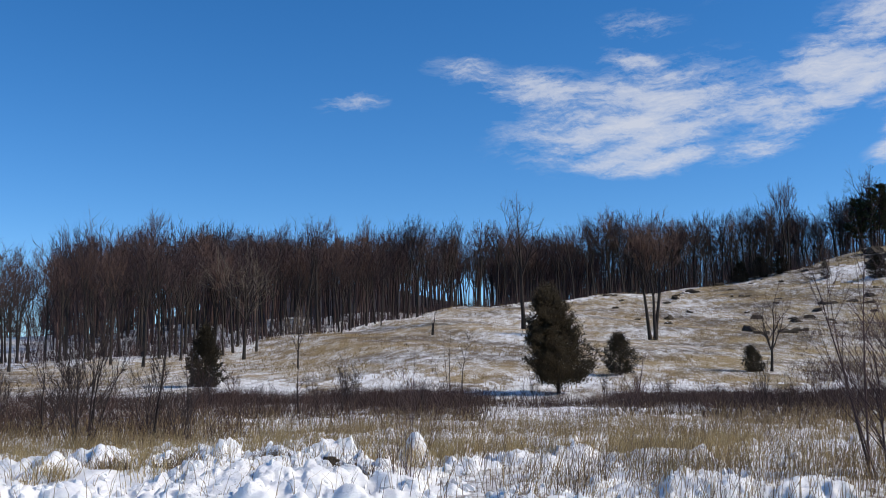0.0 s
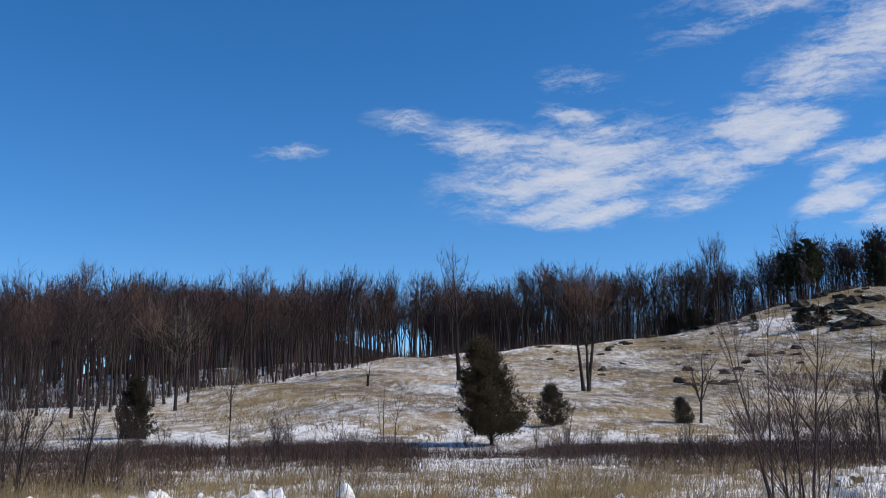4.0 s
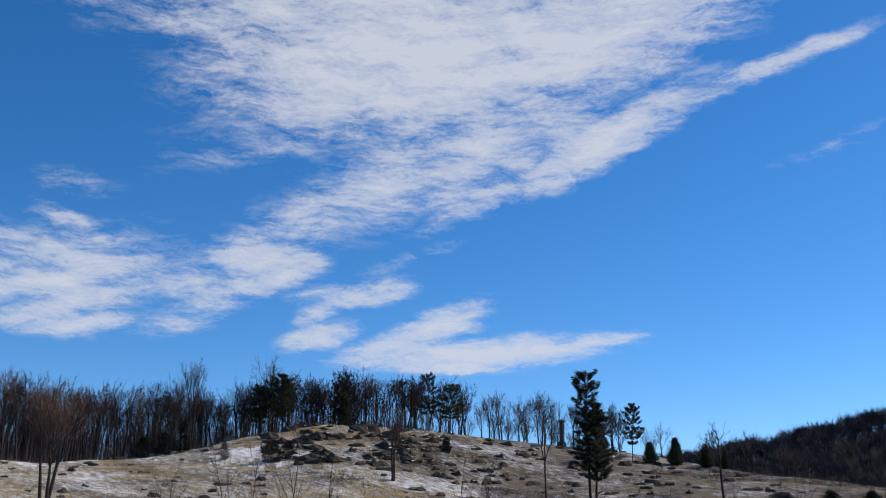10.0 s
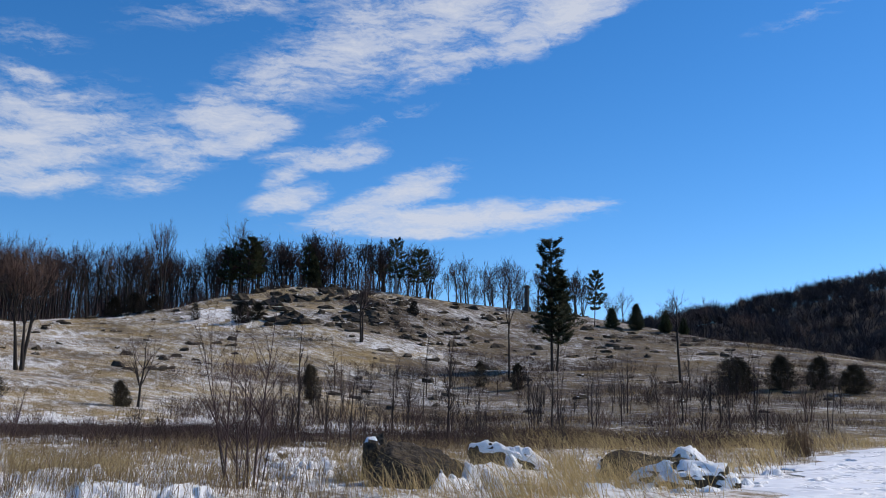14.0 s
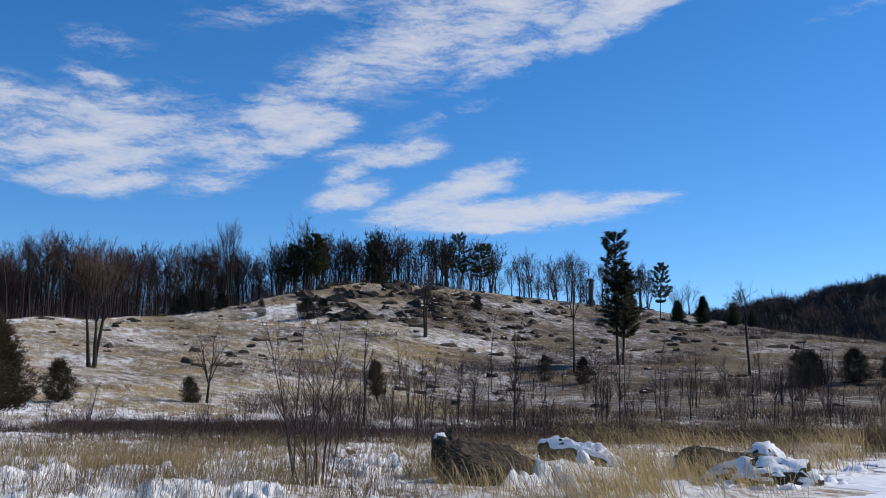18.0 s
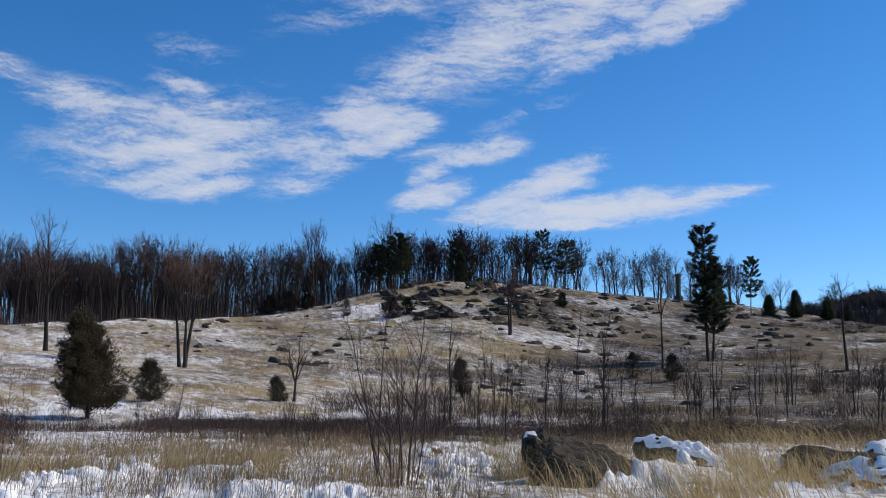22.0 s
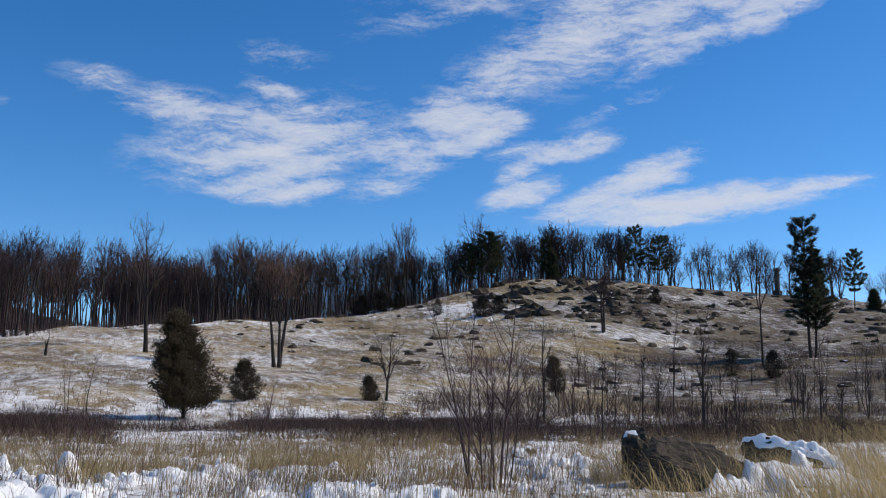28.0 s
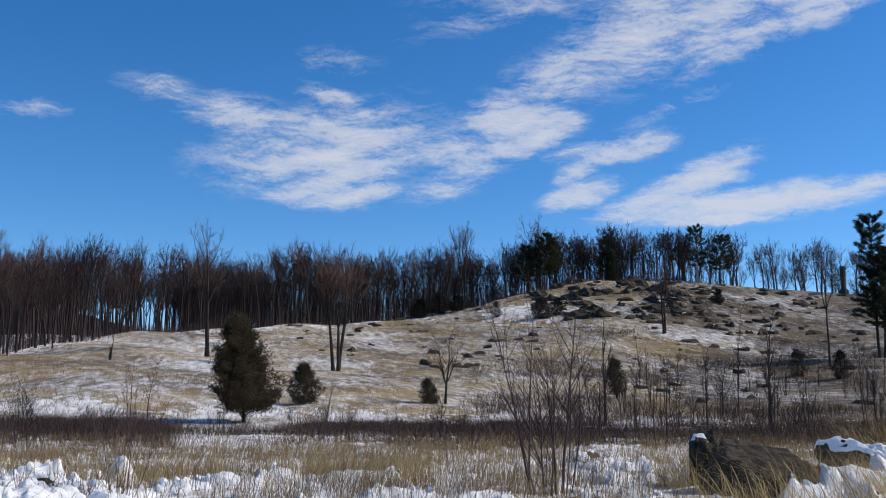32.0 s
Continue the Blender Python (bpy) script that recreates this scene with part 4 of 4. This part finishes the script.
# ---- shrubs and saplings ----
place(sapling("shrub", "tall leafless shrub of many thin grey stems in the meadow", 3.2, 2.5, 61, 10, TWIG, "", 15, 5, 0.022, 0.25, 0.12), 4.85, 14.9)
place(sapling("shrub", "dense dark leafless shrub behind the snow bank", 3.1, 2.4, 62, 9, DARK_STEM, "", 15, 7, 0.026, 0.42, 0.12), -8.3, 21.6)
place(sapling("shrub", "dark leafless shrub with crooked stems behind the snow bank", 2.7, 1.6, 63, 5, DARK_STEM, "", 12, 6, 0.02, 0.4), -6.9, 21.6)
place(sapling("shrub", "low dark leafless shrub behind the snow bank", 2.0, 1.5, 64, 6, DARK_STEM, "", 11, 6, 0.02, 0.45), -6.2, 21.5)
place(sapling("shrub", "thin twiggy shrub growing out of the snow bank", 1.75, 1.5, 65, 8, TWIG, "", 6, 3, 0.010, 0.5), -0.9, 13.9)
place(sapling("shrub", "leafless dark shrub in the brown meadow", 1.9, 1.8, 66, 8, TWIG, "", 6, 4, 0.022, 0.5), 3.8, 36.7)
THIN = [sapling("sapling", "thin leafless sapling in the snowy meadow", 3.6, 1.3, 70 + i, s, DARK_STEM, "", 10, 4, 0.026, 0.16) for i, s in enumerate((1, 2, 1, 3))]
for i, (x, y, h) in enumerate(((-7.0, 34.1, 0.5), (-4.6, 62.2, 1.0), (-2.5, 45.7, 0.85))):
    copied(THIN[i % 4], x, y, 70 * i, (1, 1, h))
for i, (x, y, h) in enumerate(((11.7, 26.2, 0.7), (38.2, 70.7, 2.3), (29.9, 51.9, 1.75), (26.5, 46.0, 1.1), (60.6, 76.9, 1.6), (61.0, 75.4, 1.6), (61.2, 73.9, 1.45), (48.5, 69.0, 1.15), (34.0, 55.0, 0.9), (44.0, 60.0, 1.0))):
    copied(THIN[(i + 1) % 4], x, y, 55 * i, (1 + 0.3 * h, 1 + 0.3 * h, h))
rng_ = random.Random(77)
for i in range(46):
    a, d = radians(rng_.uniform(21, 51)), rng_.uniform(52, 135)
    h = rng_.uniform(0.8, 2.0)
    tagged(copied(THIN[i % 4], d * math.sin(a), d * math.cos(a), 61 * i, (1 + 0.3 * h, 1 + 0.3 * h, h)), "slender leafless sapling on the brushy slope")
for i, t in enumerate(THIN):
    place(t, 70.0 + 4 * i, 86.0 - 2 * i, 30 * i, (1.2, 1.2, 1.2))
place(sapling("stump", "weathered dead snag standing in the snowy grass", 2.6, 0.5, 75, 2, BARK, "", 2, 1, 0.2, 0.06), -11.6, 120.7)

# ---- boulders ----
STONES = [boulder("boulder", "dark lichened boulder with snow on its top", 80 + i, 2, 1.05, 0.8, 1.35, "boulders of the hillside", 0.45, 3.4) for i in range(5)]


def strew(seed, count, turn, far, size, snow=None):
    rng = random.Random(seed)
    for _ in range(count):
        a, d = radians(rng.uniform(*turn)), rng.uniform(*far)
        s = rng.uniform(*size)
        copied(STONES[rng.randrange(5)], d * math.sin(a), d * math.cos(a), rng.uniform(0, 360), (s * rng.uniform(0.8, 1.5), s, s * rng.uniform(0.7, 1.35)), 0.1 * s)


strew(1, 130, (17.5, 27), (212, 274), (0.6, 2.0))
strew(2, 40, (27, 33), (210, 282), (0.5, 1.5))
strew(3, 50, (4, 18), (125, 238), (0.3, 1.0))
strew(4, 60, (22, 52), (95, 240), (0.3, 0.95))
strew(6, 70, (23, 42), (190, 285), (0.4, 1.2))
strew(5, 20, (38, 47), (205, 262), (0.6, 1.4))
for i, t in enumerate(STONES):
    place(t, 84.0 + 3 * i, 172.0 - 4 * i, 60 * i, (1.6, 1.2, 1.0), 0.1)
place(boulder("boulder", "large dark rounded boulder half buried in dry grass", 91, 5, 0.85, 0.85, 1.15, "", -0.5, 0.8), 7.55, 14.2, -10, (0.78, 0.85, 1.0), 0.08, (0, 3))
place(boulder("boulder", "brown boulder sloping down into snow and grass", 92, 5, 0.75, 0.7, 1.5, "", -0.5, 0.9), 8.5, 14.9, -30, (0.75, 0.7, 0.75), 0.1)
place(boulder("boulder", "small dark boulder with a patch of snow on top", 98, 4, 0.95, 0.9, 1.0, "", 0.4), 7.5, 15.3, 30, (0.36, 0.4, 1.12), 0.08)
place(boulder("boulder", "long dark boulder with a ridge of snow on it", 99, 5, 0.7, 0.5, 2.4, "", 0.6), 11.6, 17.3, -33, (0.42, 0.27, 1.4), 0.0, (0, 10))
place(boulder("boulder", "low boulder covered with lumps of snow among grass", 93, 5, 0.6, 0.5, 1.6, "", 0.6), 9.4, 14.3, -35, (0.85, 0.6, 0.85), 0.1)
place(boulder("boulder", "dark brown boulder lying in tall dry grass", 94, 4, 0.6, 0.5, 1.8, "", -0.5), 13.3, 14.8, -35, (0.75, 0.6, 1.25), 0.1)
place(boulder("boulder", "brown boulder topped with heaped snow in tall grass", 100, 5, 0.6, 0.6, 1.5, "", 0.6), 14.4, 14.7, -30, (0.5, 0.5, 1.1), 0.1)
place(boulder("boulder", "low snow-covered boulder at the edge of the track", 95, 5, 0.75, 0.5, 1.9, "", 0.6), 12.4, 12.5, -42, (0.6, 0.5, 1.0), 0.05)
place(boulder("boulder", "small brown boulder with a cap of snow", 96, 4, 0.7, 0.8, 1.2, "", 0.6), 7.8, 21.4, 20, (0.4, 0.32, 0.42), 0.03)
place(boulder("boulder", "small dark boulder half buried in the snow bank", 97, 5, 0.7, 0.8, 1.2, "", 0.55), -1.6, 14.6, 20, (0.45, 0.4, 0.55), 0.03)


# ---- monuments on the crest ----
def tower(x, y):
    t = thing("monument", "grey granite castle-shaped monument on the crest", "monument")
    for name, w, z0, z1 in (("plinth", 2.2, 0, 1.4), ("shaft", 1.3, 1.4, 7.0), ("parapet", 1.6, 7.0, 7.5)):
        bm = bmesh.new()
        bmesh.ops.create_cube(bm, size=1)
        bmesh.ops.scale(bm, vec=(w, w, z1 - z0), verts=bm.verts)
        bmesh.ops.translate(bm, vec=(0, 0, (z0 + z1) / 2), verts=bm.verts)
        bmesh.ops.bevel(bm, geom=bm.edges[:], offset=0.08, segments=1, affect="EDGES")
        me = bpy.data.meshes.new(name)
        bm.to_mesh(me), bm.free()
        me.materials.append(GRANITE)
        part(name, me, GRANITE, t)
    for i in range(4):
        for j in range(2):
            bm = bmesh.new()
            bmesh.ops.create_cube(bm, size=0.4)
            me = bpy.data.meshes.new("battlement")
            bm.to_mesh(me), bm.free()
            me.materials.append(GRANITE)
            ob = part("battlement", me, GRANITE, t)
            a = i * math.pi / 2
            ob.location = (math.cos(a) * 0.55 - math.sin(a) * (j - 0.5) * 0.8, math.sin(a) * 0.55 + math.cos(a) * (j - 0.5) * 0.8, 7.6)
    place(t, x, y, 25, (0.8, 0.8, 0.95), 0.3)


tower(160.3, 236.7)


def obelisk(x, y):
    t = thing("monument", "pale carved stone shaft on a stepped base", "monument")
    for name, a, b, z0, z1 in (("base", 1.5, 1.4, 0, 0.7), ("step", 1.1, 1.0, 0.7, 1.2), ("shaft", 0.75, 0.5, 1.2, 5.0), ("tip", 0.5, 0.03, 5.0, 5.5)):
        bm = bmesh.new()
        bmesh.ops.create_cone(bm, cap_ends=True, segments=4, radius1=a * 0.707, radius2=b * 0.707, depth=z1 - z0)
        bmesh.ops.translate(bm, vec=(0, 0, (z0 + z1) / 2), verts=bm.verts)
        me = bpy.data.meshes.new(name)
        bm.to_mesh(me), bm.free()
        me.materials.append(PALE)
        part(name, me, PALE, t)
    place(t, x, y, 20, (1, 1, 1), 0.2)


obelisk(125.6, 250.5)

# ---- thickets of leafless shrubs ----
BUSHES = [sapling("shrub", "leafless dark shrub in the brown thicket", 1.9, 2.0, 140 + i, 3 + i, m, "shrubs of the thicket", 13, 5, 0.024, 0.35) for i, m in enumerate((DARK_STEM, BRUSH, DARK_STEM, TWIG_RED))]


def thicket(seed, count, turn, far, height):
    rng = random.Random(seed)
    for _ in range(count):
        a, d = radians(rng.uniform(*turn)), rng.uniform(*far)
        h = rng.uniform(*height) / 1.9
        copied(BUSHES[rng.randrange(4)], d * math.sin(a), d * math.cos(a), rng.uniform(0, 360), (h * rng.uniform(0.8, 1.1), h * rng.uniform(0.8, 1.1), h))


thicket(1, 34, (-30, -6), (24, 60), (0.9, 2.2))
thicket(2, 26, (-6, 20), (30, 62), (0.8, 1.6))
thicket(3, 46, (20, 52), (55, 130), (1.5, 4.5))
thicket(4, 16, (18, 40), (34, 60), (1.2, 2.8))
for i, t in enumerate(BUSHES):
    place(t, 62.0 + 3 * i, 70.0 + 4 * i, 40 * i)


# ---- snow-covered track beside the meadow ----
def track():
    rng = np.random.default_rng(9)
    s, w = np.meshgrid(np.r_[np.arange(-40, -8, 0.5), np.arange(-8, 26, 0.07), np.arange(26, 60, 0.5)], np.linspace(0, 1, 105), indexing="ij")
    edge = 0.35 * np.sin(s * 0.9) + 0.2 * np.sin(s * 2.3 + 1) + 0.5 * (cloudy(s, s * 0, 1.7, 61) - 0.5)
    off = edge - bend(s) - w * (7.5 + 0.4 * np.sin(s * 0.5))
    x, y = 12.9 + 0.793 * s - 0.609 * off, 11.4 + 0.609 * s + 0.793 * off
    z = ground(x, y) + 0.01 + 0.05 * np.minimum(1, np.minimum(w, 1 - w) * 12) + 0.05 * (cloudy(x, y, 1.3, 62, 4) - 0.5)
    for _ in range(520):
        cs, cw = rng.uniform(-8, 26), 0.5 + rng.normal(0, 0.26)
        u, v = (s - cs) / rng.uniform(0.13, 0.22), (w - cw) * 7.5 / rng.uniform(0.10, 0.16)
        near = np.abs(u) < 2.2
        z[near] += 0.15 * (-np.exp(-(u[near] ** 2 + v[near] ** 2) ** 2) + 0.25 * np.exp(-(np.hypot(u[near], v[near]) - 1.4) ** 2 * 6))
    n = s.shape[1]
    i, j = np.meshgrid(np.arange(s.shape[0] - 1), np.arange(n - 1), indexing="ij")
    q = i * n + j
    me = bulk("path", np.c_[x.ravel(), y.ravel(), z.ravel()], np.stack([q, q + 1, q + n + 1, q + n], -1).reshape(-1, 4), TRODDEN, False)
    return tagged(new("path", me), "trodden snow-covered track beside the meadow", "path", kind="structure")


track()
snow_crust()
x_, y_, r_ = spread(7000, 54, (-34, 30), (11.8, 21), lambda x, y, d, a, r: (side(x, y) > 0.4) & (r.random(len(x)) < np.where(a < 0, 1.0, 0.55) * smooth(0.40, 0.6, cloudy(x, y, 0.8, 55)) * (snow_depth(x, y) > -0.04)))
clods("snow_clods", "broken clods of frozen snow on the bank", x_, y_, r_, (0.02, 0.10), 0.2)
x_, y_, r_ = spread(2600, 55, (24, 50), (11.8, 19), lambda x, y, d, a, r: (side(x, y) > 0.2) & (snow_depth(x, y) > 0.03))
clods("snow_clods", "clods of snow heaped among the boulders", x_, y_, r_, (0.02, 0.07), 0.3)

# ---- snow, grass and brush ----
x_, y_, r_ = spread(11000, 49, (-27, 26), (100, 310), lambda x, y, d, a, r: (lambda e: (d > e - 5) & (d < e + 50) & (r.random(len(x)) < np.where(a < 0, 0.85, 0.7)))(np.interp(a, [s[0] for s in SLOPE], [s[2] for s in SLOPE])))
blades("underwood", "leafless brown undergrowth below the woodland trees", "brush", TWIG, x_, y_, r_, 9, (0.4, 2.8), 0.055, (0, 0), 0.22, 0.7, 0.1)
off_track = lambda x, y: side(x, y) > 0.3
lying = lambda x, y: np.maximum(0, snow_depth(x, y))
x_, y_, r_ = spread(11000, 43, (-32, 34), (12.2, 30), lambda x, y, d, a, r: off_track(x, y) & (r.random(len(x)) < (0.36 + 0.5 * smooth(0.48, 0.64, cloudy(x, y, 0.9, 71))) * (1 - 0.3 * smooth(17, 20, a)) * np.where((a < 2) & (d < 16.5), 0.4, 1)))
blades("dry_grass", "thin dry tan grass stalks standing in the snow", "grass", GRASS, x_, y_, r_, 6, (0.05, 0.72), 0.0075, (0.12, 0.0), 0.34, 0.16, lift=0.6 * lying(x_, y_))
x_, y_, r_ = spread(5500, 51, (-32, 34), (22, 45), lambda x, y, d, a, r: off_track(x, y) & (r.random(len(x)) < 0.04 + 0.45 * smooth(0.5, 0.65, cloudy(x, y, 0.3, 72))))
blades("dry_grass", "brown dry stalks and weeds in the meadow", "grass", STALK, x_, y_, r_, 8, (0.1, 0.8), 0.010, (0.05, 0.0), 0.3, 0.2)
x_, y_, r_ = spread(900, 48, (-28, 12), (13.6, 22), lambda x, y, d, a, r: off_track(x, y) & (r.random(len(x)) < smooth(0.5, 0.65, cloudy(x, y, 0.9, 73)) * np.where(d > 17, 1.0, 0.4)))
blades("grass_tufts", "tufts of tan grass sticking out of the snow bank", "grass", GOLD, x_, y_, r_, 30, (0.12, 0.5), 0.009, (0.1, 0.0), 0.4, 0.12, lift=0.7 * lying(x_, y_))
x_, y_, r_ = spread(5200, 57, (-14, 27), (12.4, 25), lambda x, y, d, a, r: off_track(x, y) & (r.random(len(x)) < (0.05 + 0.4 * smooth(0.48, 0.64, cloudy(x, y, 0.9, 82))) * smooth(-16, 2, a) * (1 - 0.6 * smooth(20, 23, a))))
blades("dead_weeds", "thin brown weeds and dead stalks standing in the snow", "grass", STALK, x_, y_, r_, 7, (0.08, 0.62), 0.008, (0.08, 0.0), 0.36, 0.16, lift=0.6 * lying(x_, y_))
for tx, ty in ((-4.9, 13.4), (-4.5, 14.3), (-3.8, 14.4), (-1.45, 13.9), (-2.9, 15.5), (-5.6, 14.2)):
    r_ = np.random.default_rng(int(ty * 100))
    x_, y_ = tx + r_.normal(0, 0.16, 26), ty + r_.normal(0, 0.10, 26)
    blades("grass_tuft", "tuft of brown dry grass breaking out of the snow bank", "grass", STALK if tx > -4.6 else GOLD, x_, y_, r_, 14, (0.08, 0.34), 0.010, (0.1, -0.1), 0.5, 0.08, lift=0.8 * lying(x_, y_))
x_, y_, r_ = spread(4000, 44, (33, 58), (17, 52), lambda x, y, d, a, r: off_track(x, y) & (r.random(len(x)) < (0.05 + 0.75 * smooth(0.5, 0.66, cloudy(x, y, 0.42, 74))) * np.clip((d - 15) / 6, 0.15, 1)))
blades("tall_grass", "tall golden dry grass bent by the wind", "grass", GOLD, x_, y_, r_, 9, (0.15, 0.95), 0.014, (-0.75, 0.05), 0.5, 0.2, 0.8)
x_, y_, r_ = spread(620, 50, (24, 50), (13.0, 19), lambda x, y, d, a, r: off_track(x, y) & (r.random(len(x)) < 0.06 + 0.94 * smooth(0.5, 0.64, cloudy(x, y, 0.9, 75))))
blades("bent_grass", "long bent stalks of golden grass over the boulders", "grass", GOLD, x_, y_, r_, 15, (0.25, 0.95), 0.010, (-0.7, 0.0), 0.45, 0.14, 0.8, lift=0.5 * lying(x_, y_))
x_, y_, r_ = spread(46000, 45, (-32, 58), (60, 270), lambda x, y, d, a, r: (d < np.interp(a, [s[0] for s in SLOPE], [s[2] for s in SLOPE])) & (r.random(len(x)) < 0.10 + 0.9 * smooth(0.42, 0.66, cloudy(x, y, 0.10, 76))))
blades("hillside_grass", "tufts of dry tan grass over the hillside", "grass", GRASS, x_, y_, r_, 6, (0.12, 0.5), 0.04, (0.1, 0.0), 0.5, 0.4)
belts = lambda x, y, d, a: smooth(0.56, 0.63, cloudy(x * 0.3, y, 0.16, 77) + 0.07 * smooth(2, 14, a) + 0.03 * smooth(14, 20, a) - 0.02 * (d < 40))
x_, y_, r_ = spread(30000, 46, (-32, 52), (27, 66), lambda x, y, d, a, r: off_track(x, y) & (d < 44 + 26 * smooth(0.25, 0.75, cloudy(x, y * 0.2, 0.12, 81))) & (r.random(len(x)) < 0.02 + 0.8 * belts(x, y, d, a)))
tall_ = cloudy(x_, y_, 0.3, 78)
blades("brush", "dark reddish-brown leafless thicket in the meadow", "brush", BRUSH, x_[tall_ < 0.5], y_[tall_ < 0.5], r_, 11, (0.12, 0.5), 0.014, (0, 0), 0.55, 0.34, 0.1)
blades("brush", "taller reddish-brown leafless thicket in the meadow", "brush", BRUSH, x_[tall_ >= 0.5], y_[tall_ >= 0.5], r_, 11, (0.2, 0.95), 0.014, (0, 0), 0.5, 0.34, 0.1)
x_, y_, r_ = spread(4200, 52, (-32, -2), (22, 48), lambda x, y, d, a, r: r.random(len(x)) < 0.03 + 0.8 * smooth(0.5, 0.6, cloudy(x, y, 0.3, 79)))
blades("brush", "dark brown leafless twigs standing in the snow", "brush", BRUSH, x_, y_, r_, 10, (0.2, 1.1), 0.012, (0, 0), 0.45, 0.3, 0.1)
x_, y_, r_ = spread(15000, 47, (14, 56), (66, 265), lambda x, y, d, a, r: r.random(len(x)) < smooth(0.49, 0.6, cloudy(x, y, 0.07, 80)))
blades("hillside_brush", "patches of leafless brown brush on the slope", "brush", BRUSH, x_, y_, r_, 12, (0.3, 1.3), 0.026, (0, 0), 0.6, 0.5, 0.1)
x_, y_, r_ = spread(2600, 53, (27, 56), (18, 50), lambda x, y, d, a, r: off_track(x, y) & (r.random(len(x)) < 0.05 + 0.6 * (1 - smooth(0.44, 0.54, cloudy(x, y, 0.5, 74)))))
blades("brush", "brown weeds and twigs between the clumps of tall grass", "brush", STALK, x_, y_, r_, 10, (0.15, 0.7), 0.012, (-0.2, 0), 0.45, 0.25, 0.2)
x_, y_, r_ = spread(16, 56, (49.2, 50.1), (33.0, 33.8))
blades("grass_clump", "tall upright clump of dry reddish stalks beside the track", "grass", STALK, x_, y_, r_, 14, (0.5, 1.7), 0.02, (-0.1, 0.0), 0.14, 0.2, 0.3)
